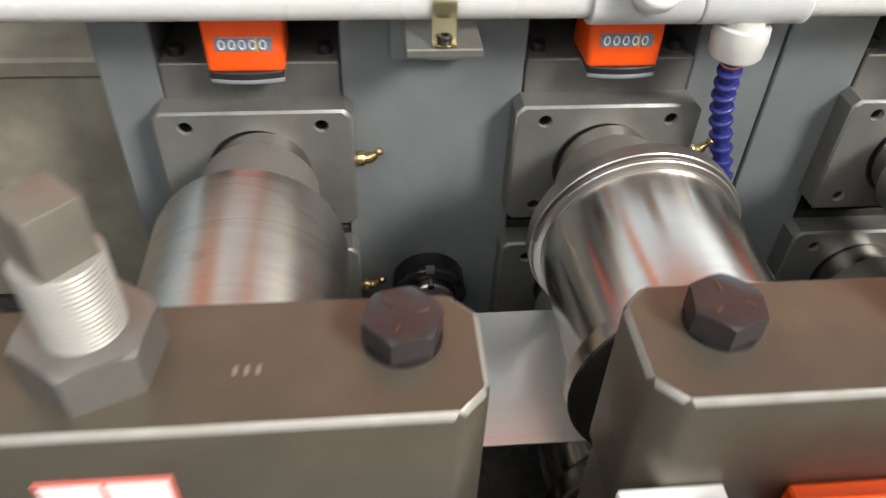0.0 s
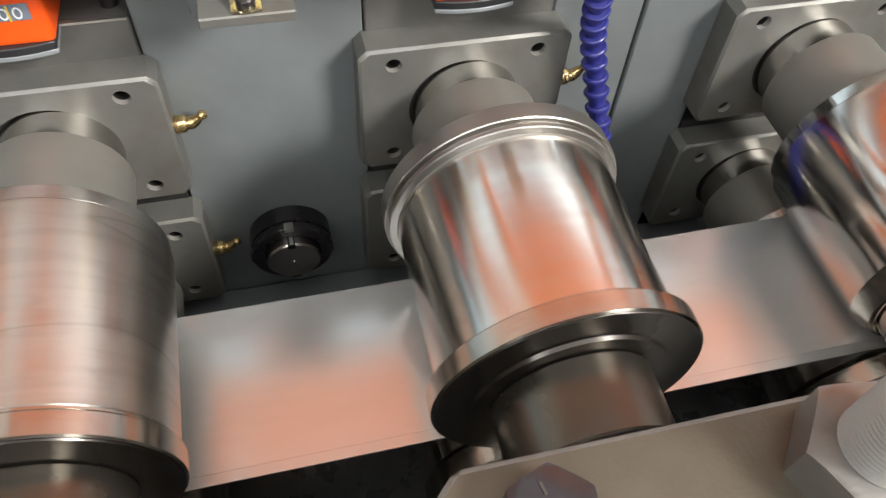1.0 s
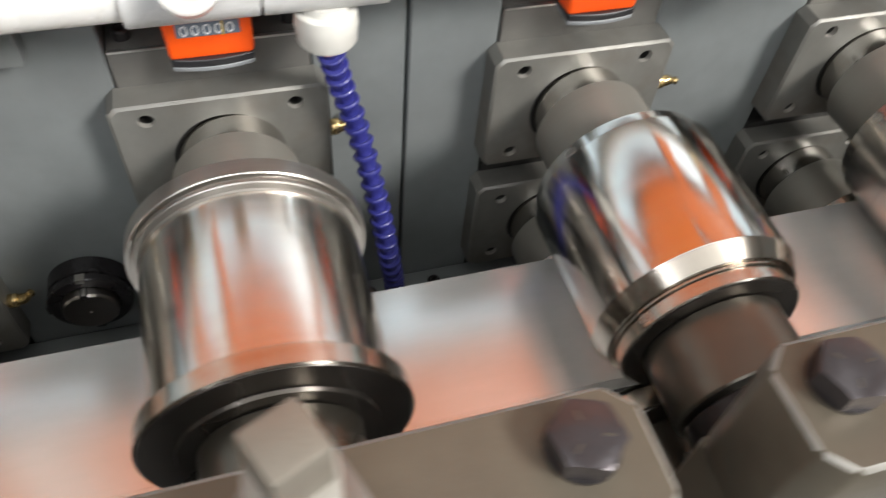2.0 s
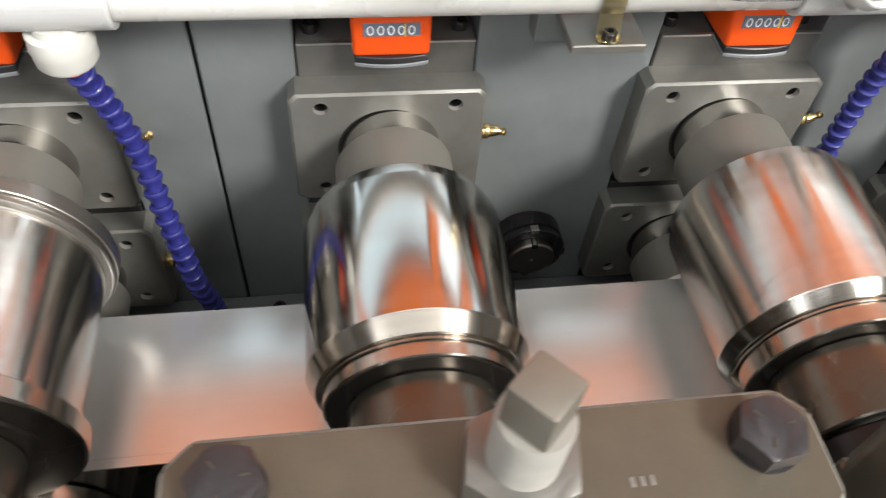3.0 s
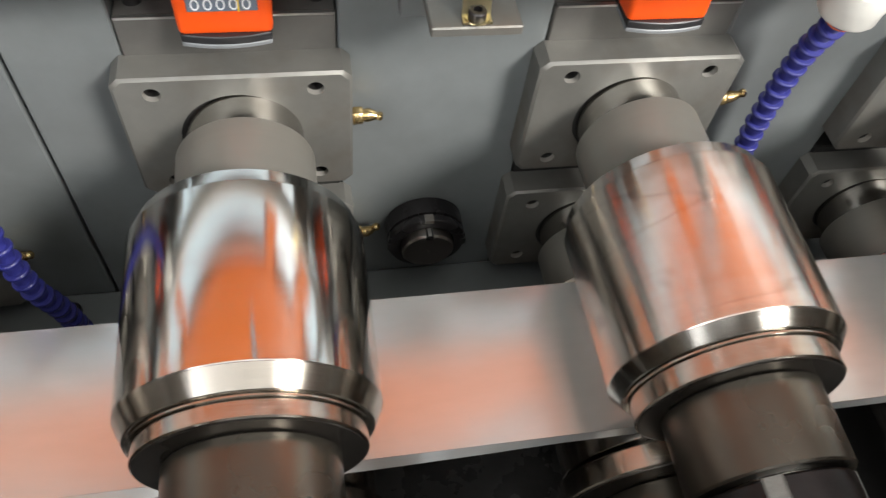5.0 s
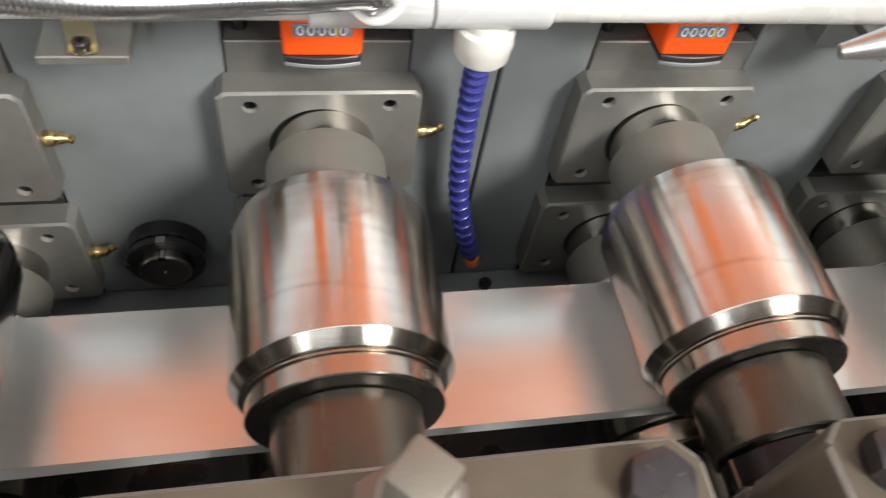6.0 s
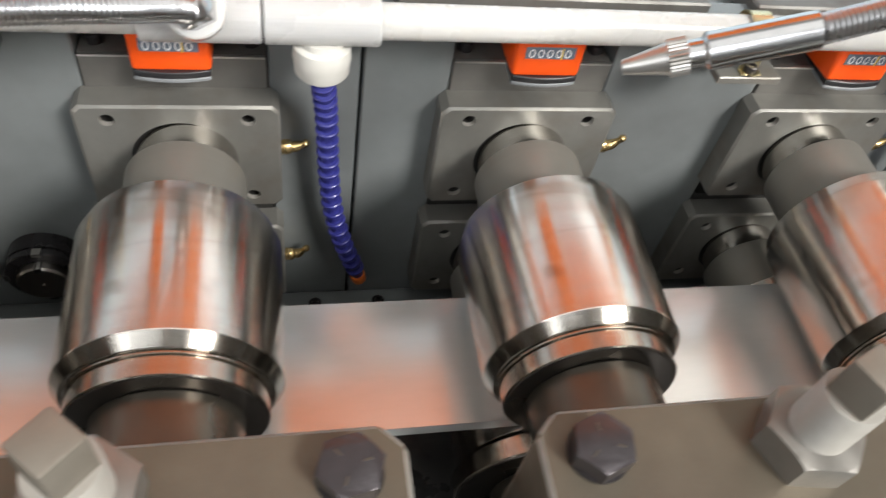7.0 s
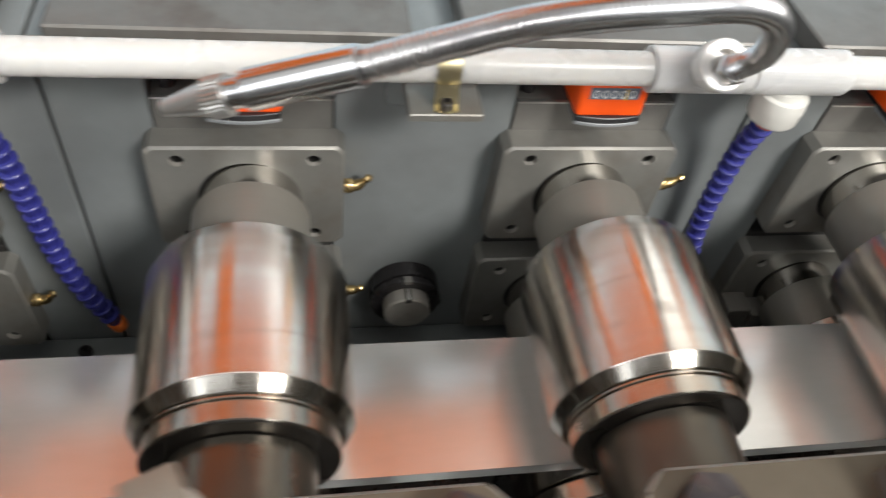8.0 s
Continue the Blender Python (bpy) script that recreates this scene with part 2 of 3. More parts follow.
def join(bm, other):
    me = bpy.data.meshes.new("tmp")
    other.to_mesh(me)
    other.free()
    bm.from_mesh(me)
    bpy.data.meshes.remove(me)
    return bm


def prism(points, a, b, axis="z", bevel=0.0, seg=1):
    """A polygon drawn out from a to b along an axis. For z: (x, y); for y: (x, z); for x: (y, z)."""
    bm = bmesh.new()
    place = {"z": lambda p, q, h: (p, q, h), "y": lambda p, q, h: (p, h, q), "x": lambda p, q, h: (h, p, q)}[axis]
    low = [bm.verts.new(place(p, q, a)) for p, q in points]
    top = [bm.verts.new(place(p, q, b)) for p, q in points]
    n = len(points)
    bm.faces.new(low)
    bm.faces.new(top)
    for i in range(n):
        bm.faces.new((low[i], low[(i + 1) % n], top[(i + 1) % n], top[i]))
    bmesh.ops.recalc_face_normals(bm, faces=bm.faces)
    if bevel:
        bmesh.ops.bevel(bm, geom=bm.edges[:], offset=bevel, segments=seg, affect="EDGES", profile=0.5)
    return bm


def lathe(profile, seg=64, axis="y", closed=False):
    """Turns rows of (along, radius) round an axis."""
    bm = bmesh.new()
    rings = []
    for h, r in profile:
        ring = []
        for i in range(seg):
            a = 2 * math.pi * i / seg
            c, s = r * math.cos(a), r * math.sin(a)
            ring.append(bm.verts.new({"y": (c, h, s), "z": (c, s, h), "x": (h, c, s)}[axis]))
        rings.append(ring)
    for p, q in zip(rings, rings[1:]):
        for i in range(seg):
            bm.faces.new((p[i], p[(i + 1) % seg], q[(i + 1) % seg], q[i]))
    if closed:
        p, q = rings[-1], rings[0]
        for i in range(seg):
            bm.faces.new((p[i], p[(i + 1) % seg], q[(i + 1) % seg], q[i]))
        # Turned steel: each step and chamfer keeps its own crisp edge.
        bm.normal_update()
        for e in bm.edges:
            if len(e.link_faces) == 2 and e.calc_face_angle(0) > radians(8):
                e.smooth = False
    else:
        if profile[0][1] > 1e-6:
            bm.faces.new(rings[0])
        if profile[-1][1] > 1e-6:
            bm.faces.new(rings[-1])
    return bm


def tube(path, radius, seg=16):
    """A round tube along places; the radius may be a function of the index."""
    bm = bmesh.new()
    path = [Vector(p) for p in path]
    rings, side = [], None
    for i, p in enumerate(path):
        d = (path[min(i + 1, len(path) - 1)] - path[max(i - 1, 0)]).normalized()
        if side is None:
            side = d.orthogonal().normalized()
        side = (side - d * side.dot(d)).normalized()
        up = d.cross(side)
        r = radius(i) if callable(radius) else radius
        rings.append([bm.verts.new(p + r * (math.cos(2 * math.pi * k / seg) * side + math.sin(2 * math.pi * k / seg) * up)) for k in range(seg)])
    for a, b in zip(rings, rings[1:]):
        for k in range(seg):
            bm.faces.new((a[k], a[(k + 1) % seg], b[(k + 1) % seg], b[k]))
    bm.faces.new(rings[0])
    bm.faces.new(rings[-1])
    return bm


def spline(points, n):
    """Catmull-Rom through the points, n places in even steps of the parameter."""
    pts = [Vector(p) for p in points]
    pts = [2 * pts[0] - pts[1]] + pts + [2 * pts[-1] - pts[-2]]
    out = []
    for j in range(n):
        u = j / (n - 1) * (len(pts) - 3)
        i = min(int(u), len(pts) - 4)
        t = u - i
        a, b, c, d = pts[i:i + 4]
        out.append(0.5 * (2 * b + (c - a) * t + (2 * a - 5 * b + 4 * c - d) * t * t + (3 * b - a - 3 * c + d) * t ** 3))
    return out


def even(points, step):
    """Places at even distances along a spline through the points."""
    fine = spline(points, 400)
    out, left = [fine[0]], step
    for a, b in zip(fine, fine[1:]):
        d = (b - a).length
        while d >= left:
            a = a + (b - a) * (left / d)
            d = (b - a).length
            out.append(a.copy())
            left = step
        left -= d
    return out


def hexagon(r, turn=0.0):
    return [(r * math.cos(math.pi / 3 * k + turn), r * math.sin(math.pi / 3 * k + turn)) for k in range(6)]


def hex_head(r, h, turn=0.0):
    """A hexagon head with its top corners turned off to a circle, standing on z = 0."""
    bm = bmesh.new()
    seg = 48
    rows = []
    for k in range(seg):
        a = 2 * math.pi * k / seg
        flat = r * math.cos(math.pi / 6) / math.cos(a % (math.pi / 3) - math.pi / 6)
        rows.append((a + turn, flat))
    cut = 0.9 * r
    levels = []
    for z, fn in ((0, lambda f: f), (None, lambda f: f), (h, lambda f: min(f, cut))):
        ring = []
        for a, f in rows:
            zz = z if z is not None else h - max(0.0, (f - cut)) * 0.6
            rad = fn(f)
            ring.append(bm.verts.new((rad * math.cos(a), rad * math.sin(a), zz)))
        levels.append(ring)
    for p, q in zip(levels, levels[1:]):
        for k in range(seg):
            bm.faces.new((p[k], p[(k + 1) % seg], q[(k + 1) % seg], q[k]))
    bm.faces.new(levels[0])
    bm.faces.new(levels[-1])
    bmesh.ops.remove_doubles(bm, verts=bm.verts, dist=1e-6)
    return bm


# ---- plan ----
PITCH = 0.26
STATIONS = [PITCH * i for i in range(-1, 9)]
PANEL_Y = 0.022
ROLL_Z, LOW_Z = 1.060, 0.928
STRIP_Z = 0.995
SEAMS = [0.39 + 0.52 * k for k in range(-1, 4)]

# ---- hall ----
hall = [("floor", (-9, 10, -8, 9, -0.2, 0.0), M_FLOOR), ("wall_north", (-9, 10, 9, 9.2, 0, 5.4), M_HALL),
        ("wall_south", (-9, 10, -8.2, -8, 0, 5.4), M_HALL), ("wall_west", (-9.2, -9, -8.2, 9.2, 0, 5.4), M_HALL),
        ("wall_east", (10, 10.2, -8.2, 9.2, 0, 5.4), M_HALL), ("ceiling", (-9.2, 10.2, -8.2, 9.2, 5.4, 5.6), M_HALL)]
for name, dims, mat in hall:
    tagged(finish(name, box(*dims), mat, None, False), "plain pale surface of the factory hall", "hall", "", "structure")
# ---- drive side, out of view: pale gear housing and orange boards added for reflections ----
drive = thing("drive_housing", pose(0, 0, 0), "unseen pale housing with orange boards, added for reflections in the rolls", "gear housing")
part("housing", box(-1.2, 2.6, 0.20, 0.5, 0.841, 1.20, 0.004), M_PANEL, drive)
part("gear_case", box(-1.18, 2.55, 0.135, 0.5, 1.2055, 1.475, 0.004), M_DRIVE, drive, "pale blue-grey painted gear case")
# Cream backing gives the rolls a pale tone to reflect beside the orange.
part("upper_housing", box(-1.15, 2.5, 0.15, 0.5, 1.4755, 1.95, 0.004), M_CREAM, drive, "cream painted upper housing")
part("guard_beam", box(-0.03, 1.42, 0.118, 0.1345, 1.498, 1.93, 0.003), M_GIRDER, drive, "long orange painted guard beam")
for x0, x1, z0 in ((0.07, 0.105, 1.28), (0.66, 0.72, 1.33), (0.875, 0.97, 1.34), (1.335, 1.40, 1.34), (1.6, 1.66, 1.34)):
    part("board", box(x0, x1, 0.118, 0.1345, z0, 1.495, 0.003), M_GIRDER, drive, "orange painted guard board")
part("board", box(-0.26, -0.12, 0.118, 0.1345, 1.30, 1.93, 0.003), M_GIRDER, drive, "orange painted guard board")

# ---- machine base ----
base = thing("machine_base", pose(0, 0, 0), "dark oily machine bed under the roll stands", "machine bed")
part("bed_plate", box(-1.2, 2.6, -0.42, 0.5, 0.80, 0.84, 0.003), M_OIL, base)
part("bed_frame", box(-1.2, 2.6, -0.40, 0.45, 0.02, 0.80, 0.005), M_PANEL, base)
part("ledge", box(-0.62, 2.5, -0.012, PANEL_Y, 0.8405, 0.852, 0.002), M_PANEL, base)


for seam in SEAMS[1:4]:
    for dx in (-0.032, 0.030):
        part("ledge_screw", lathe([(0.852, 0.0062), (0.8575, 0.0062), (0.8585, 0.0054), (0.8585, 0.0032), (0.8545, 0.0032)], 20, "z"), M_BLACK, base, "black socket screw").location = (seam + 0.0 + dx, 0.004, 0)


for k in range(14):
    part("bed_screw", lathe([(0.84, 0.0022), (0.8415, 0.0022)], 12, "z"), M_NUT, base).location = (0.05 + 0.11 * k + 0.03 * math.sin(5.0 * k), -0.235 - 0.02 * math.cos(3.0 * k), 0)


# ---- back stands: a panel for two stations with a slot at each ----
def back_stand(x0, x1, xs):
    st = thing("roll_stand", pose(0, 0, 0), "grey painted steel stand panel with two bearing slots", "roll stand", "back roll stands")
    cuts = [x0 + 0.0013]
    for x in xs:
        cuts += [x - 0.0635, x + 0.0635]
    cuts.append(x1 - 0.0013)
    for a, b in zip(cuts[::2], cuts[1::2]):
        part("panel", box(a, b, PANEL_Y, 0.09, 0.841, 1.186, 0.0012), M_PANEL, st)
    # Dark sheet closing the slots; the shade inside is put into its colour.
    part("slot_shade_plate", box(x0 + 0.001, x1 - 0.001, 0.16, 0.18, 0.841, 1.186), M_DARK, st)
    for x in xs:
        part("top_yoke", box(x - 0.112, x + 0.112, 0.006, 0.19, 1.187, 1.205, 0.0015), M_SLIDE, st)
    return st


for a, b in zip(SEAMS, SEAMS[1:]):
    mid = (a + b) / 2
    lo = a if a > 0 else -0.105
    xs = [mid - PITCH / 2, mid + PITCH / 2] if a > 0 else [0.0, PITCH]
    back_stand(lo, b, xs)


# ---- bearing blocks ----
def plate_mesh(bore, holes, half=0.0705, z0=-0.0525, z1=0.0525, depth=0.0215):
    """A chamfered plate in front of y = depth, with a round bore and four screw holes that go in."""
    bm = bmesh.new()
    c = 0.0055
    outer = [(-half + c, z1), (half - c, z1), (half, z1 - c), (half, z0 + c), (half - c, z0), (-half + c, z0), (-half, z0 + c), (-half, z1 - c)]
    e = 0.0018
    rings = []
    for y, ins in ((depth, 0.0), (e, 0.0), (0.0, e)):
        rings.append([bm.verts.new((x - math.copysign(ins, x), y, z - math.copysign(ins, z))) for x, z in outer])
    for p, q in zip(rings, rings[1:]):
        for k in range(8):
            bm.faces.new((p[k], p[(k + 1) % 8], q[(k + 1) % 8], q[k]))
    bm.faces.new(rings[0])
    edges = [bm.edges.get((rings[2][k], rings[2][(k + 1) % 8])) for k in range(8)]
    for cx, cz, r, deep in [(0, 0, bore, 0.012)] + [(x, z, 0.0053, 0.019) for x, z in holes]:
        seg = 40 if r > 0.01 else 18
        rim = [bm.verts.new((cx + r * math.cos(2 * math.pi * k / seg), 0, cz + r * math.sin(2 * math.pi * k / seg))) for k in range(seg)]
        mouth = [bm.verts.new((v.co.x, 0.0042 if r < 0.01 else deep * 0.5, v.co.z)) for v in rim]
        inn = [bm.verts.new((v.co.x, deep, v.co.z)) for v in rim]
        for k in range(seg):
            edges.append(bm.edges.new((rim[k], rim[(k + 1) % seg])))
            bm.faces.new((rim[k], rim[(k + 1) % seg], mouth[(k + 1) % seg], mouth[k]))
            bm.faces.new((mouth[k], mouth[(k + 1) % seg], inn[(k + 1) % seg], inn[k]))
        bm.faces.new(inn)
    bmesh.ops.triangle_fill(bm, edges=edges, use_beauty=True, normal=(0, -1, 0))
    return bm


HOLES = [(-0.048, 0.04), (0.048, 0.04), (-0.048, -0.039), (0.048, -0.039)]
LOW_HOLES = [(-0.048, 0.036), (0.048, 0.036), (-0.048, -0.036), (0.048, -0.036)]


def nipple(parent, x, z, bend):
    """A brass grease nipple: a hexagon screwed in sideways, an elbow and a ball head that points up and forward."""
    path = [(x - 0.002, 0.010, z), (x + 0.008, 0.010, z), (x + 0.0125, 0.010, z + 0.0015 * bend), (x + 0.0165, 0.009, z + 0.006 * bend), (x + 0.0205, 0.008, z + 0.0115 * bend)]
    radii = (0.0042, 0.0042, 0.0042, 0.0042, 0.0044, 0.0046, 0.0044, 0.0040, 0.0036, 0.0030, 0.0024, 0.0031, 0.0033, 0.0018)
    n = part("grease_nipple", tube(spline(path, 14), lambda i: radii[i], 14), M_BRASS, parent, "small bent brass grease nipple")
    hexa = prism([(0.010 + 0.0062 * math.cos(math.pi / 3 * k), z + 0.0062 * math.sin(math.pi / 3 * k)) for k in range(6)], x + 0.0005, x + 0.0075, "x", 0.0005)
    part("hexagon", hexa, M_BRASS, n)


def bearing_block(x, z, low):
    t = thing("bearing_block", pose(x, 0, z), "grey steel bearing cover plate with four screw holes on the stand", "bearing block", "back bearing blocks")
    plate = part("cover_plate", plate_mesh(0.0375, LOW_HOLES if low else HOLES), M_PLATE, t)
    worn(plate, M_WORN, 0.003)
    plate.data.materials.append(M_DARK)
    # Shade in the screw holes is put into colour: deep walls dark, mouth pale.
    for face in plate.data.polygons:
        depths = [plate.data.vertices[v].co.y for v in face.vertices]
        if max(depths) > 0.0185 and max(depths) < 0.0195:
            face.material_index = len(plate.data.materials) - 1
        elif min(depths) < 1e-5 and 0.004 < max(depths) < 0.0045:
            face.material_index = 1
    part("bearing_ring", lathe([(0.002, 0.0376), (0.002, 0.0369), (0.011, 0.0369), (0.011, 0.03)], 48), M_DARK, t)
    nipple(t, 0.0705, 0.004 if not low else 0.001, 0.0 if abs(x - 0.52) < 0.01 and not low else 0.8 + 0.3 * math.sin(7 * x + 3 * low))
    if not low:
        part("slide", box(-0.0625, 0.0625, PANEL_Y - 0.001, 0.15, 0.0, 0.080, 0.001), M_SLIDE, t)
        part("slide_edge", box(-0.0615, 0.0615, PANEL_Y - 0.0022, PANEL_Y + 0.0005, 0.0792, 0.0808), M_EDGE, t)
        for sx in (-1, 1):
            s = part("cap_screw", lathe([(0.08, 0.0055), (0.086, 0.0055), (0.0868, 0.0047), (0.0868, 0.003), (0.083, 0.003)], 18, "z"), M_BLACK, t)
            s.location = (0.052 * sx, 0.036, 0)
    else:
        # Same slide as above, with the slot's shade put into its colour.
        part("slide", box(-0.0625, 0.0625, PANEL_Y - 0.001, 0.15, -0.06, 0.06, 0.001), M_DARK, t)
    return t


for x in STATIONS[1:]:
    bearing_block(x, ROLL_Z, False)
    bearing_block(x, LOW_Z, True)


# ---- orange position counters ----
def digit_ring(parent, x, y, z, slant):
    bm = bmesh.new()
    n = 14
    a = [bm.verts.new((0.0015 * math.cos(2 * math.pi * k / n), 0, 0.0025 * math.sin(2 * math.pi * k / n))) for k in range(n)]
    b = [bm.verts.new((0.0024 * math.cos(2 * math.pi * k / n), 0, 0.0035 * math.sin(2 * math.pi * k / n))) for k in range(n)]
    for k in range(n):
        bm.faces.new((a[k], a[(k + 1) % n], b[(k + 1) % n], b[k]))
    ob = part("digit", bm, M_DIGIT, parent, "white digit nought")
    ob.matrix_basis = pose(x, y, z, slant)


def counter(x):
    t = thing("position_counter", pose(x + 0.0012, 0.0115, 1.1335), "orange plastic position counter with a digit window", "counter", "position counters")
    # Side outline in (y, z): a slanting front with the window, a rounded lower lip.
    w = 0.0268
    front = [(-0.012, 0.010), (-0.0085, 0.056), (0.03, 0.060), (0.034, 0.008)]
    bm = prism(front, -w, w, "x", 0.0)
    for v in bm.verts:
        v.co.x *= 0.955 if v.co.z < 0.03 else 1.0
    up = [e for e in bm.edges]
    bmesh.ops.bevel(bm, geom=up, offset=0.0035, segments=3, affect="EDGES", profile=0.5)
    part("housing", bm, M_ORANGE, t)

    def lip(z0, z1, grow):
        pts = []
        for k in range(13):
            u = -1 + k / 6
            pts.append(((w - 0.0012 + grow) * u * 0.955, -0.0115 - grow - 0.0035 * (1 - u * u)))
        pts += [((w - 0.002) * 0.955, 0.03), (-(w - 0.002) * 0.955, 0.03)]
        return prism(pts, z0, z1, "z", 0.0006)

    part("seal", lip(0.0062, 0.0115, 0.0004), M_BLACKPL, t, "black rubber seal")
    part("foot", lip(0.003, 0.0062, 0.0002), M_GREYPL, t, "grey plastic foot")
    slant = -math.degrees(math.atan2(0.0035, 0.046))
    part("window", box(-0.0187, 0.0187, -0.0011, 0.001, -0.0048, 0.0048, 0.0004), M_WINDOW, t, "glazed digit window").matrix_basis = pose(0, -0.0100, 0.0305, slant)
    for k in range(5):
        digit_ring(t, -0.0140 + 0.0067 * k, -0.0114, 0.0305, slant)
    part("mark", box(-0.0004, 0.0004, -0.0003, 0.0003, -0.0045, 0.0045), M_YELLOW, t).matrix_basis = pose(0.0085, -0.0115, 0.0305, slant)
    part("spindle_collar", lathe([(-0.012, 0.0085), (0.003, 0.0085)], 24, "z"), M_BLACK, t).location = (0, 0.022, 0)
    return t


for x in STATIONS[1:]:
    counter(x)


# ---- rolls ----
TURNING = []


def roll_thing(x, z, kind, mat, first=None, bevel=(-0.1992, 0.0612)):
    """A roll on its shaft, axis along y. Kinds: flare, flanged, plain, lower."""
    low = kind == "lower"
    t = thing("lower_roll" if low else "upper_roll", pose(x, 0, z),
              {"flare": "bright ground steel forming roll with a sloping front rim and collar", "flanged": "polished steel forming roll with two flanges",
               "plain": "dull scratched steel forming roll with a thin front collar", "lower": "bright steel lower forming roll under the strip"}[kind],
              "forming roll", "lower rolls" if low else "upper rolls")
    part("shaft", lathe([(0.010, 0.0366), (-0.0235, 0.0366), (-0.0235, 0.03), (-0.30, 0.03), (-0.302, 0.028), (-0.352, 0.028)], 56), M_SHAFT, t)
    part("rear_spacer", lathe([(-0.022, 0.0415), (-0.023, 0.0425), (-0.078, 0.0425), (-0.0788, 0.0415), (-0.0788, 0.031), (-0.022, 0.031)], 64, closed=True), M_SPACER, t)
    if kind == "flare":
        body = [(-0.0785, 0.031), (-0.0785, 0.0622), (-0.0792, 0.0629), (-0.0884, 0.0631), (-0.0888, 0.0627), (-0.0888, 0.0660), (-0.0896, 0.0667), (-0.1908, 0.0667), (-0.1914, 0.0664), (-0.1914, 0.031)]
        part("barrel", lathe(body, 128, closed=True), mat, t)
        # Front bevel, a thin lip and the collar with its clamping screw.
        b1, br = bevel
        ring = [(-0.19145, 0.031), (-0.19145, 0.0664), (-0.1918, 0.0667), (b1, br), (b1 - 0.0004, br - 0.0006), (b1 - 0.0006, 0.0586), (b1 - 0.0006, 0.031)]
        part("bevel_ring", lathe(ring, 128, closed=True), M_RING if bevel[0] < -0.2 else M_BEVEL, t)
        lip = [(b1 - 0.0008, 0.031), (b1 - 0.0008, 0.0590), (b1 - 0.0012, 0.0594), (b1 - 0.0021, 0.0594), (b1 - 0.0024, 0.0590), (b1 - 0.0024, 0.031)]
        part("lip", lathe(lip, 128, closed=True), M_RING, t)
        ring = [(b1 - 0.0026, 0.031), (b1 - 0.0026, 0.0569), (b1 - 0.0031, 0.0575), (-0.2132, 0.0575), (-0.2140, 0.0567), (-0.2140, 0.031)]
        collar = part("collar", lathe(ring, 128, closed=True), M_RING, t)
        part("end_face", lathe([(-0.2141, 0.031), (-0.2141, 0.0563), (-0.2146, 0.0556), (-0.2146, 0.031)], 96, closed=True), M_FACE, t)
        screw = [(0.0564, 0.0030), (0.0576, 0.0030), (0.05775, 0.0026), (0.05765, 0.0019), (0.0568, 0.0014), (0.0568, 0.0)]
        part("set_screw", lathe(screw, 18, "z"), M_FLANGE, collar, "small recessed clamping screw").location = (0, -0.2082, 0)
        part("rear_screw", lathe([(h + 0.0055, r) for h, r in screw], 18, "z"), M_FLANGE, t, "small recessed screw").matrix_basis = pose(0, 0, 0, 0, 9.5, 0) @ Matrix.Translation((0, -0.0838, 0))
        hub = -0.2147
    elif kind == "flanged":
        ring = [(-0.0790, 0.031), (-0.0790, 0.0727), (-0.0800, 0.0737), (-0.0909, 0.0737), (-0.0915, 0.0731), (-0.0915, 0.031)]
        part("rear_flange", lathe(ring, 96, closed=True), M_FLANGE, t)
        part("shoulder", lathe([(-0.0917, 0.031), (-0.0917, 0.0700), (-0.0928, 0.0700), (-0.0932, 0.0714), (-0.0958, 0.0714), (-0.0964, 0.0706), (-0.0972, 0.0672), (-0.0985, 0.0667), (-0.0985, 0.031)], 96, closed=True), M_FLANGE, t)
        part("barrel", lathe([(-0.0987, 0.031), (-0.0987, 0.0666), (-0.2042, 0.0666), (-0.2042, 0.031)], 96, closed=True), mat, t)
        ring = [(-0.2044, 0.031), (-0.2044, 0.0730), (-0.2052, 0.0738), (-0.2160, 0.0738), (-0.2170, 0.0728), (-0.2170, 0.031)]
        part("front_flange", lathe(ring, 96, closed=True), M_RING, t)
        part("end_face", lathe([(-0.2171, 0.031), (-0.2171, 0.0724), (-0.2176, 0.0720), (-0.2180, 0.054), (-0.2200, 0.053), (-0.2200, 0.031)], 96, closed=True), M_FACE, t)
        hub = -0.2201
    elif kind == "plain":
        part("barrel", lathe([(-0.0795, 0.031), (-0.0795, 0.0606), (-0.0801, 0.0614), (-0.0885, 0.0618), (-0.0889, 0.0614), (-0.0893, 0.0626), (-0.0906, 0.0632), (-0.2035, 0.0632), (-0.2044, 0.0625), (-0.2044, 0.031)], 96, closed=True), mat, t)
        part("lip", lathe([(-0.2046, 0.031), (-0.2046, 0.0640), (-0.2051, 0.0646), (-0.2064, 0.0646), (-0.2068, 0.0640), (-0.2068, 0.031)], 96, closed=True), M_RING, t)
        ring = [(-0.2070, 0.031), (-0.2070, 0.0650), (-0.2078, 0.0660), (-0.2185, 0.0660), (-0.2195, 0.0650), (-0.2195, 0.031)]
        part("collar", lathe(ring, 96, closed=True), M_RING, t)
        part("end_face", lathe([(-0.2197, 0.031), (-0.2197, 0.0645), (-0.2205, 0.064), (-0.2205, 0.031)], 96, closed=True), M_FACE, t)
        hub = -0.2206
    else:
        part("barrel", lathe([(-0.078, 0.031), (-0.078, 0.064), (-0.079, 0.065), (-0.203, 0.065), (-0.2035, 0.0645), (-0.2035, 0.031)], 80, closed=True), mat, t)
        ring = [(-0.2082, 0.031), (-0.2082, 0.0700), (-0.2092, 0.0710), (-0.2225, 0.0710), (-0.2236, 0.0700), (-0.2236, 0.031)]
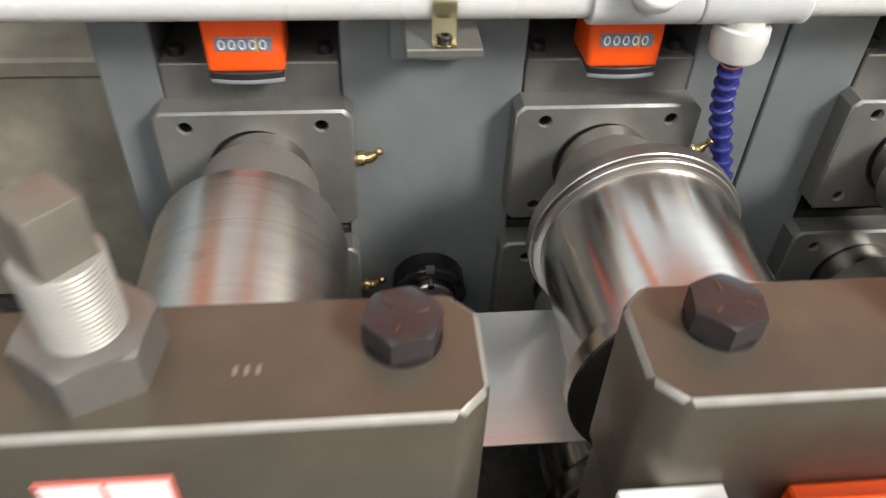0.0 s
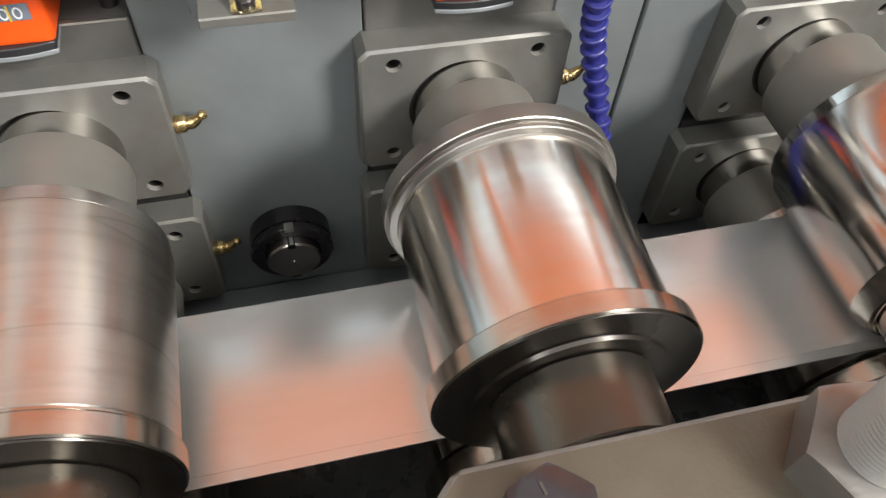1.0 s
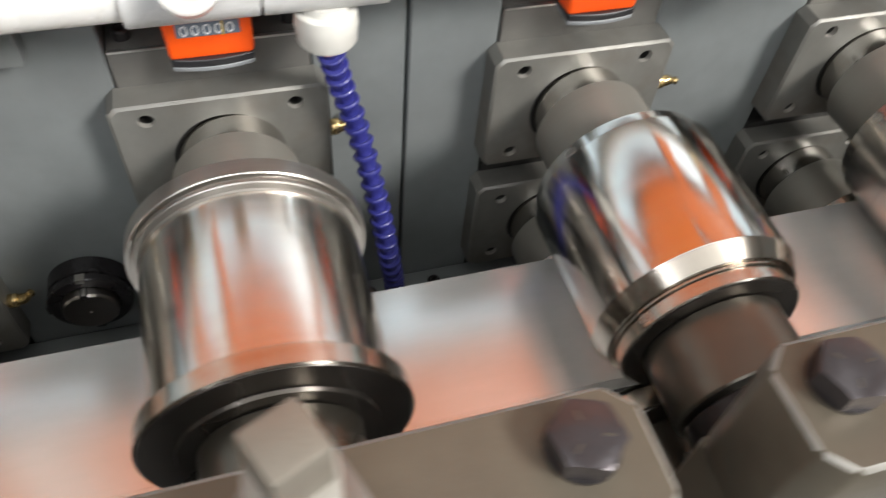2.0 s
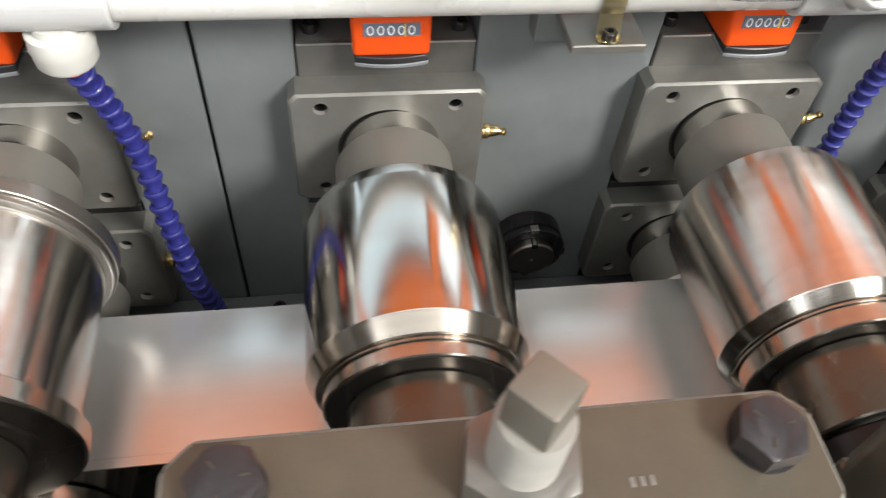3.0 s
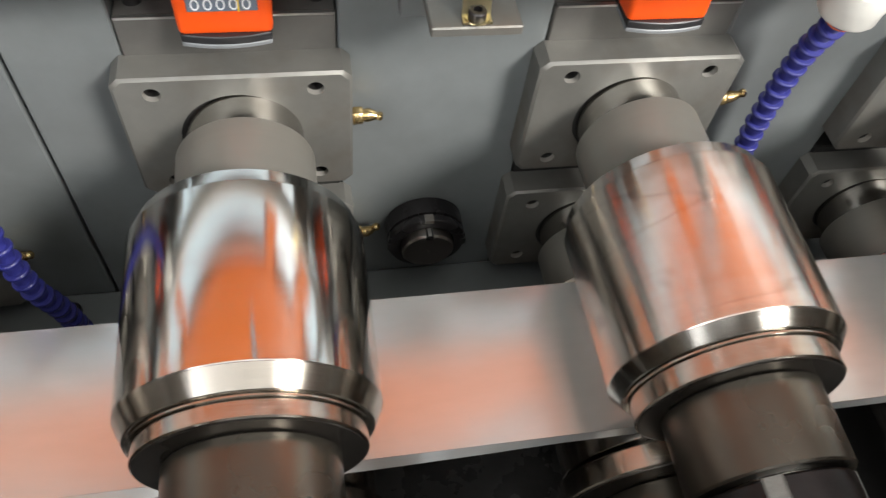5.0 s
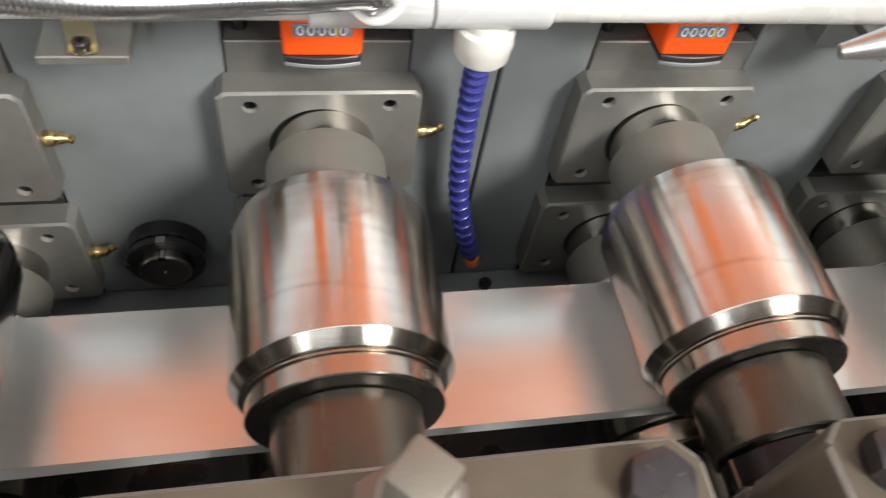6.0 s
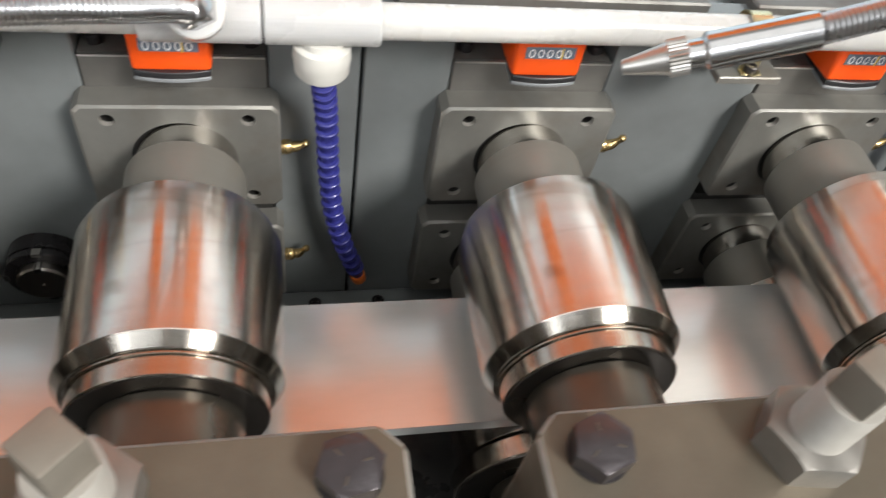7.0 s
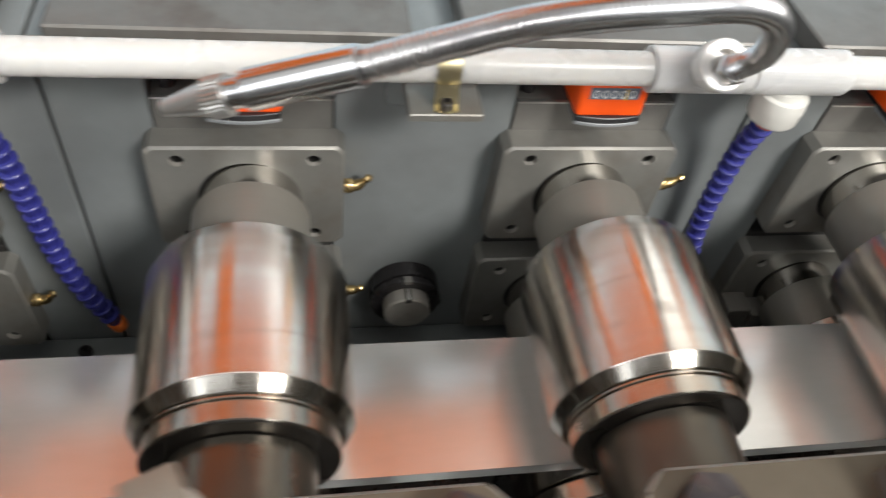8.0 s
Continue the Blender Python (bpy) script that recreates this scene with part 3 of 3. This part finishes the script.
        part("front_flange", lathe(ring, 80, closed=True), M_RING, t)
        part("end_face", lathe([(-0.2237, 0.031), (-0.2237, 0.0690), (-0.2245, 0.0688), (-0.2245, 0.031)], 80, closed=True), M_FACE, t)
        hub = -0.2246
    part("front_spacer", lathe([(hub, 0.031), (hub, 0.0425), (hub - 0.001, 0.0435), (-0.2595, 0.0435), (-0.2607, 0.0424), (-0.2607, 0.031)], 64, closed=True), M_HUB, t)
    nut = lathe([(-0.2635, 0.031), (-0.2635, 0.0395), (-0.2647, 0.0405), (-0.2788, 0.0405), (-0.28, 0.0395), (-0.28, 0.031)], 64, closed=True)
    n = part("lock_nut", nut, M_BLACK, t, "black slotted shaft nut")
    for k in range(4):
        s = part("slot", box(-0.005, 0.005, -0.2805, -0.2630, 0.0368, 0.0407, 0.0004), M_SHAFT, n)
        s.matrix_basis = pose(0, 0, 0, 0, 45 + 90 * k, 0)
    TURNING.append((t, x, z, 1 if low else -1, hash_turn(x, z) if first is None else first))
    return t


def hash_turn(x, z):
    return (math.sin(31.7 * x + 11.3 * z) * 180) % 360


FIRST_TURN = {2: 237.1, 3: 219.9, 4: 217.3}
KINDS = {0: ("plain", M_SATIN), 1: ("flanged", M_GLOSS), 2: ("flare", M_CHROME)}
for i, x in enumerate(STATIONS[1:]):
    kind, mat = KINDS.get(i, ("flare", M_ROLL))
    roll_thing(x + 0.002, ROLL_Z, kind, mat, FIRST_TURN.get(i), (-0.2025, 0.0615) if i == 2 else (-0.1992, 0.0612))
    roll_thing(x + 0.002, LOW_Z, "lower", M_ROLL)

# ---- strip ----
strip = finish("steel_strip", box(-2.6, 4.2, -0.1985, -0.0915, STRIP_Z - 0.0012, STRIP_Z), M_STRIP)
tagged(strip, "moving galvanised sheet steel strip between the rolls", "steel strip")
bm = bmesh.new()
rows = []
for k in range(61):
    x = -0.7 + 3.0 * k / 60
    u = min(1.0, max(0.0, (x - 0.45) / 0.25))
    a = radians(68) * u
    d = 0.0065
    y0, z0 = -0.1986, STRIP_Z
    y1, z1 = y0 - d * math.cos(a), z0 - d * math.sin(a)
    ny, nz = -math.sin(a) * 0.0012, -math.cos(a) * 0.0012
    rows.append([bm.verts.new(p) for p in ((x, y0, z0), (x, y1, z1), (x, y1 - ny, z1 + nz), (x, y0, z0 - 0.0012))])
for p, q in zip(rows, rows[1:]):
    for k in range(4):
        bm.faces.new((p[k], p[(k + 1) % 4], q[(k + 1) % 4], q[k]))
tagged(finish("strip_edge", bm, M_STRIP), "folded down front edge of the galvanised strip", "steel strip")


# ---- idle shaft ends between the stations of a stand ----
def shaft_end(x, out, metal):
    t = thing("idle_shaft_end", pose(x, 0, 0.923), "short steel shaft end with a black slotted lock nut", "shaft end", "idle shaft ends")
    part("shaft", lathe([(PANEL_Y, 0.0212), (0.0015 - out, 0.0212), (-out, 0.0198), (-out, 0.0016), (0.0015 - out, 0.0002)], 40), metal, t, "turned steel shaft end")
    # Keyway and most nut slots are proud blocks coloured like shaded recesses.
    part("keyway", box(-0.0028, 0.0028, -0.0002 - out, -0.002, 0.0165, 0.0214), M_DARK, t)
    part("key", box(-0.0012, 0.0016, 0.0002 - out, -0.002, 0.0185, 0.0216), M_EDGE, t)
    n = part("lock_nut", lathe([(PANEL_Y - 0.001, 0.0318), (0.0065, 0.0318), (0.006, 0.0295), (0.0045, 0.0295), (0.004, 0.0318), (-0.001, 0.0318), (-0.002, 0.0308), (-0.002, 0.0222), (PANEL_Y - 0.001, 0.0222)], 48, closed=True), M_LOCK, t)
    for k in range(4):
        part("slot", box(-0.0035, 0.0035, -0.0026, 0.004, 0.0282, 0.0322), M_NUT if k == 0 else M_DARK, n).matrix_basis = pose(0, 0, 0, 0, 90 * k, 0)


for x, out in ((0.13, 0.0098), (0.65, 0.0098), (1.17, 0.0145), (1.69, 0.0145)):
    shaft_end(x, out, M_SHAFT_END if x < 1 else M_WORN)


# ---- coolant pipe ----
PIPE_Y, PIPE_Z, PIPE_R = -0.024, 1.2046, 0.0114
pipe = thing("coolant_pipe", pose(0, PIPE_Y, PIPE_Z), "white plastic coolant pipe with tees along the stands", "pipe")
part("pipe", lathe([(-0.9, PIPE_R), (2.4, PIPE_R)], 40, "x"), M_PVC, pipe)
TEES = [0.328, 0.878, 1.411, 1.95]


def tee(x):
    t = part("tee", lathe([(-0.035, 0.0118), (-0.035, 0.0150), (-0.034, 0.0156), (-0.0, 0.0156), (0.034, 0.0156), (0.035, 0.0150), (0.035, 0.0118)], 40, "x", closed=True), M_PVC, pipe)
    t.location = (x, 0, 0)
    e = part("side_tee", lathe([(-0.035, 0.0118), (-0.035, 0.0148), (-0.034, 0.0154), (0.034, 0.0154), (0.035, 0.0148), (0.035, 0.0118)], 40, "x", closed=True), M_PVC, pipe)
    e.location = (x - 0.0715, 0, 0)
    s = part("socket", lathe([(0.0, 0.0135), (0.022, 0.0135), (0.022, 0.0165), (0.033, 0.0165), (0.034, 0.0155), (0.034, 0.0100), (0.026, 0.0095)], 36, "z"), M_PVC, pipe, "white socket facing up and forward")
    s.matrix_basis = pose(x - 0.0715, 0, 0, 48)
    c = part("cap", lathe([(-0.012, 0.0135), (-0.017, 0.0135), (-0.0175, 0.0180), (-0.027, 0.0188), (-0.0285, 0.0182), (-0.037, 0.0178), (-0.0395, 0.016), (-0.0395, 0.0)], 40, "z"), M_CAP, pipe, "cream plastic hose cap")
    c.location = (x, 0, 0)


for x in TEES:
    tee(x)


# ---- blue link hoses ----
def link_hose(points, tip):
    t = thing("link_hose", pose(0, 0, 0), "blue jointed plastic coolant hose hanging from the white pipe", "hose", "link hoses")
    step = 0.0118
    places = even(points, step)
    prof = [(-0.0004, 0.0050), (-0.0004, 0.0080), (0.0004, 0.0087), (0.0020, 0.0088), (0.0030, 0.0082), (0.0052, 0.0070), (0.0080, 0.0060), (0.0104, 0.0056), (0.0124, 0.0056)]
    first = None
    for a, b in zip(places, places[1:]):
        turn = (b - a).to_track_quat("Z", "Y").to_matrix().to_4x4()
        if first is None:
            ob = part("link", lathe(prof, 20, "z"), M_HOSE, t)
            first = ob.data
        else:
            ob = new("link", first)
            ob.parent = t
        ob.matrix_basis = Matrix.Translation(a) @ turn
    a, b = places[-2], places[-1]
    turn = (b - a).to_track_quat("Z", "Y").to_matrix().to_4x4()
    if tip:
        part("nozzle", lathe([(0, 0.0066), (0.001, 0.0072), (0.007, 0.0072), (0.010, 0.0068), (0.010, 0.0045), (0.004, 0.0045)], 20, "z"), M_TIP, t, "orange nozzle tip").matrix_basis = Matrix.Translation(b) @ turn
    part("collar", lathe([(-0.006, 0.0072), (0.002, 0.0072)], 20, "z"), M_TIP, t, "orange collar").matrix_basis = Matrix.Translation(places[0])


link_hose([(0.328, -0.024, 1.164), (0.337, -0.013, 1.12), (0.347, -0.015, 1.08), (0.354, -0.027, 1.04), (0.360, -0.035, 1.0), (0.365, -0.038, 0.96), (0.371, -0.032, 0.92), (0.374, -0.025, 0.865)], False)
for hose_x in (0.878, 1.411):
    link_hose([(hose_x + dx, y, z) for dx, y, z in ((0, -0.024, 1.164), (0.0045, -0.008, 1.12), (0.0067, -0.003, 1.08), (0.009, -0.001, 1.04), (0.0134, -0.002, 1.0), (0.0228, -0.004, 0.96), (0.034, -0.003, 0.925), (0.040, -0.001, 0.902))], True)


# ---- pipe brackets ----
def bracket(x):
    t = thing("pipe_bracket", pose(x, 0, 1.177), "grey steel bracket plate with a yellow zinc pipe clip", "bracket", "pipe brackets")
    part("plate", box(-0.024, 0.024, -0.0465, 0.0, 0, 0.006, 0.0008), M_PLATE, t)
    part("upright", box(-0.032, 0.026, 0.004, PANEL_Y - 0.0006, -0.028, 0.02, 0.0008), M_PANEL, t)
    part("foot", box(-0.02, 0.02, -0.004, 0.0045, 0.0005, 0.006), M_PLATE, t)
    path = []
    for k in range(15):
        a = radians(-15 + 225 * k / 14)
        path.append((-0.024 + 0.0135 * math.cos(a), 0.0276 + 0.0135 * math.sin(a)))
    bm = bmesh.new()
    prev = None
    tab = [(-0.0450, 0.0067), (-0.0395, 0.0067), (-0.0385, 0.010)]
    for y, z in tab + path[::-1]:
        row = [bm.verts.new((sx * 0.0075, y, z)) for sx in (-1, 1)] + [bm.verts.new((sx * 0.0075, y, z + 0.0012)) for sx in (1, -1)]
        if prev:
            for k in range(4):
                bm.faces.new((prev[k], prev[(k + 1) % 4], row[(k + 1) % 4], row[k]))
        else:
            bm.faces.new(row)
        prev = row
    bm.faces.new(prev)
    part("clip", bm, M_ZINCY, t, "yellow zinc pipe clip")
    part("cap_screw", lathe([(0.0075, 0.0048), (0.0125, 0.0048), (0.0132, 0.0042), (0.0132, 0.0024), (0.010, 0.0024)], 20, "z"), M_BLACK, t, "black socket screw").location = (0, -0.0412, 0)
    part("washer", lathe([(0.0079, 0.0066), (0.0089, 0.0066)], 20, "z"), M_ZINCY, t).location = (0, -0.0412, 0)
    part("lower_screw", lathe([(0.004, 0.0042), (-0.002, 0.0042)], 16, "y"), M_BLACK, t).location = (-0.002, 0, -0.012)


for x in (0.13, 0.65, 1.17, 1.69):
    bracket(x)


# ---- flexible metal hoses ----
def metal_hose(path, nozzle):
    t = thing("metal_hose", pose(0, 0, 0), "chrome flexible metal coolant hose with a tapered nozzle", "hose", "metal hoses")
    pts = even(path, 0.0013)
    part("hose", tube(pts, lambda i: 0.0079 if i % 2 else 0.0069, 20), M_CHROMEHOSE, t)
    a, b = Vector(nozzle[0]), Vector(nozzle[1])
    d = (b - a).length
    m = Matrix.Translation(a) @ (b - a).to_track_quat("Z", "Y").to_matrix().to_4x4()
    part("sleeve", lathe([(0, 0.0079), (0.001, 0.0095), (d * 0.56, 0.0095), (d * 0.58, 0.0072), (d * 0.66, 0.0072)], 28, "z"), M_CHROMEHOSE, t, "smooth chrome sleeve").matrix_basis = m
    part("knurled_ring", prism([((0.0096 if k % 2 else 0.0090) * math.cos(math.pi * k / 30), (0.0096 if k % 2 else 0.0090) * math.sin(math.pi * k / 30)) for k in range(60)], d * 0.66, d * 0.76, "z"), M_EDGE, t, "knurled ring").matrix_basis = m
    part("nozzle", lathe([(d * 0.76, 0.0085), (d * 0.78, 0.0078), (d, 0.0038), (d, 0.002), (d * 0.9, 0.002)], 28, "z"), M_EDGE, t, "tapered nozzle").matrix_basis = m
    e = Vector(path[0])
    f = Vector(path[1])
    me = Matrix.Translation(e) @ (f - e).to_track_quat("Z", "Y").to_matrix().to_4x4()
    part("end_nut", prism(hexagon(0.0108), -0.01, 0.008, "z", 0.0008), M_CHROMEHOSE, t).matrix_basis = me


metal_hose([(1.342, -0.050, 1.223), (1.345, -0.065, 1.242), (1.338, -0.082, 1.262), (1.318, -0.105, 1.292), (1.283, -0.128, 1.316), (1.234, -0.143, 1.323), (1.180, -0.150, 1.320), (1.143, -0.150, 1.309), (1.106, -0.149, 1.2955)],
           [(1.106, -0.149, 1.2955), (1.0205, -0.135, 1.2598)])
S = 0.878 - 0.0715
metal_hose([(S, -0.050, 1.226), (S - 0.012, -0.062, 1.236), (S - 0.05, -0.085, 1.25), (S - 0.13, -0.11, 1.265), (S - 0.2, -0.12, 1.29), (S - 0.24, -0.10, 1.33)],
           [(S - 0.24, -0.10, 1.33), (S - 0.25, -0.03, 1.38)])


# ---- front stands ----
BAR_Z, BAR_Y0, BAR_Y1 = 1.235, -0.3535, -0.3062
BOLT_Y, STUD_Y = -0.3245, -0.328


def stud_mesh():
    """A threaded stud that ends in a milled square."""
    pitch, r = 0.0016, 0.0114
    bm = bmesh.new()
    rings = []
    z, i = 0.0, 0
    while z < 0.030:
        rings.append([bm.verts.new(((r - (0.0005 if i % 2 else 0)) * math.cos(2 * math.pi * k / 28), (r - (0.0005 if i % 2 else 0)) * math.sin(2 * math.pi * k / 28), z + pitch * k / 28 * 0.5)) for k in range(28)])
        z += pitch / 2
        i += 1
    for p, q in zip(rings, rings[1:]):
        for k in range(28):
            bm.faces.new((p[k], p[(k + 1) % 28], q[(k + 1) % 28], q[k]))
    bm.faces.new(rings[-1])
    bm.faces.new(rings[0])
    return bm


def front_stand(x, turn, sink, shift, h, stud_x, inset):
    t = thing("front_stand", pose(x + shift, 0, 0), "brown-grey steel front stand with bolted top bar and adjusting stud", "front stand", "front stands")
    c = 0.009
    pts = [(-h + c, BAR_Y0), (h - c, BAR_Y0), (h, BAR_Y0 + c), (h, BAR_Y1 - c), (h - c, BAR_Y1), (-h + c, BAR_Y1), (-h, BAR_Y1 - c), (-h, BAR_Y0 + c)]
    worn(part("top_bar", prism(pts, 1.168, BAR_Z, "z", 0.0018), M_BAR, t), M_WORN, 0.004)
    for s in (-1, 1):
        part("upright", box(min(s * 0.063, s * 0.1025), max(s * 0.063, s * 0.1025), BAR_Y0 + 0.0015, BAR_Y1 - 0.0015, 0.841, 1.1675, 0.002), M_BAR, t)
    for zc in (ROLL_Z, LOW_Z):
        part("front_bearing", box(-0.062, 0.062, BAR_Y0 + 0.003, BAR_Y1 - 0.006, zc - 0.055, zc + 0.055, 0.003), M_PLATE, t)
    for s in (-1, 1):
        b = part("bolt", hex_head(0.0122, 0.0088, turn * s), M_BOLT, t, "blackened hexagon bolt")
        b.location = (s * 0.085 + (inset if s < 0 else 0), BOLT_Y, BAR_Z + 0.0012)
        for k in range(3):
            a = 2.1 * k + turn
            part("stamp", box(-0.0016, 0.0016, -0.0004, 0.0004, 0.0088, 0.0091), M_HUB, b).matrix_basis = pose(0.006 * math.cos(a), 0.006 * math.sin(a), 0, 0, 0, math.degrees(a))
        w = part("washer", lathe([(0, 0.0118), (0.0013, 0.0118)], 28, "z"), M_BLACK, t)
        w.location = (s * 0.085 + (inset if s < 0 else 0), BOLT_Y, BAR_Z)
    for k in range(3):
        part("stamp", box(-0.0006, 0.0006, -0.0016, 0.0016, 0, 0.0003), M_EDGE, t).location = (0.038 + 0.0032 * k, -0.334, BAR_Z)
    n = part("nut", hex_head(0.0195, 0.0150, 0.2 + turn), M_NUT, t, "large zinc plated nut")
    n.location = (stud_x, STUD_Y, BAR_Z)
    st = part("stud", stud_mesh(), M_STUD, t, "threaded galvanised adjusting stud")
    st.location = (stud_x, STUD_Y, BAR_Z + 0.010 - sink)
    q = 0.0078
    hd = part("square_end", box(-q, q, -q, q, 0, 0.021, 0.0012, 2), M_SQUARE, st)
    hd.matrix_basis = pose(0, 0, 0.027, 0, 0, 38 + 40 * turn)
    return t


for i, x in enumerate(STATIONS):
    front_stand(x, 0.35 * math.sin(2.1 * i + 0.4), 0.006 if i == 4 else 0.0, (0.0045, 0.0045, 0.0065, 0.008)[i] if i < 4 else 0.0055, 0.1085 if i < 3 else 0.1062, {1: 0.0, 5: -0.004}.get(i, 0.002), 0.0045 if i == 2 else 0.0)

# Warning label on the first front bar, an orange guard below the second.
label = thing("warning_label", pose(0.0065, BAR_Y0 - 0.0006, 1.2), "white warning label with a red border on the bar", "label")
part("sheet", box(-0.0185, 0.0185, -0.0004, 0.0004, -0.016, 0.016), M_RED, label)
part("field", box(-0.0172, -0.001, -0.0009, 0.0, -0.0145, 0.0145), M_LABEL, label)
part("field", box(0.0005, 0.0172, -0.0009, 0.0, -0.0145, 0.0145), M_LABEL, label)
part("sign", prism([(-0.004, -0.006), (0.004, -0.006), (0.0, 0.010)], -0.0014, -0.0008, "y"), M_RED, label)
guard = thing("orange_guard", pose(0.26, 0, 0), "orange sheet guard on the front stand", "guard")
part("sheet", prism([(-0.0705, 1.150), (-0.0705, 1.208), (-0.062, 1.2125), (0.06, 1.2085), (0.07, 1.150)], BAR_Y0 - 0.020, BAR_Y0 - 0.017, "y", 0.001), M_ORANGE, guard)
part("arm", box(-0.05, 0.05, BAR_Y0 - 0.0172, BAR_Y0 - 0.0002, 1.16, 1.19, 0.001), M_ORANGE, guard)
part("tag", box(-0.106, -0.072, BAR_Y0 - 0.008, BAR_Y0 - 0.0003, 1.176, 1.193, 0.0005), M_LABEL, guard)

# Two small steel stops beside one lower bearing.
for k, (dx, h) in enumerate(((1.499, 0.04), (1.527, 0.03))):
    stop = thing("stop_block", pose(dx, -0.012, 0.841), "small bright steel stop block beside a lower bearing", "block", "stop blocks")
    part("block", box(-0.012, 0.0125, -0.012, 0.011, 0, 0.04 + h, 0.001), M_NUT, stop)

# ---- entry side ----
entry = thing("entry_table", pose(0, 0, 0), "weathered olive brown entry guide beside the first stand", "entry table")
part("top", box(-0.95, -0.113, 0.10, 0.55, 1.085, 1.103, 0.003), M_ENTRY, entry)
part("body", box(-0.94, -0.114, 0.104, 0.54, 0.841, 1.0845, 0.003), M_ENTRY, entry)
part("back_block", box(-0.93, -0.114, 0.24, 0.52, 1.1035, 1.33, 0.004), M_ENTRY, entry)

post = thing("guide_post", pose(-0.205, -0.12, 0.84), "white painted guide post at the entry", "post")
part("post", lathe([(0, 0.011), (0.235, 0.011), (0.237, 0.009)], 24, "z"), M_PVC, post)


def motions():
    """Rolls turn with the strip; the strip runs along the line."""
    speed = 148.5
    for t, x, z, way, first in TURNING:
        walk(t, [(k * 0.25, pose(x, 0, z, 0, first + way * speed * k * 0.25, 0)) for k in range(33)])
    v = radians(speed) * 0.0667
    walk(strip, [(0.0, pose(-0.75, 0, 0)), (4.0, pose(-0.75 + 4 * v, 0, 0)), (8.0, pose(-0.75 + 8 * v, 0, 0))])


motions()
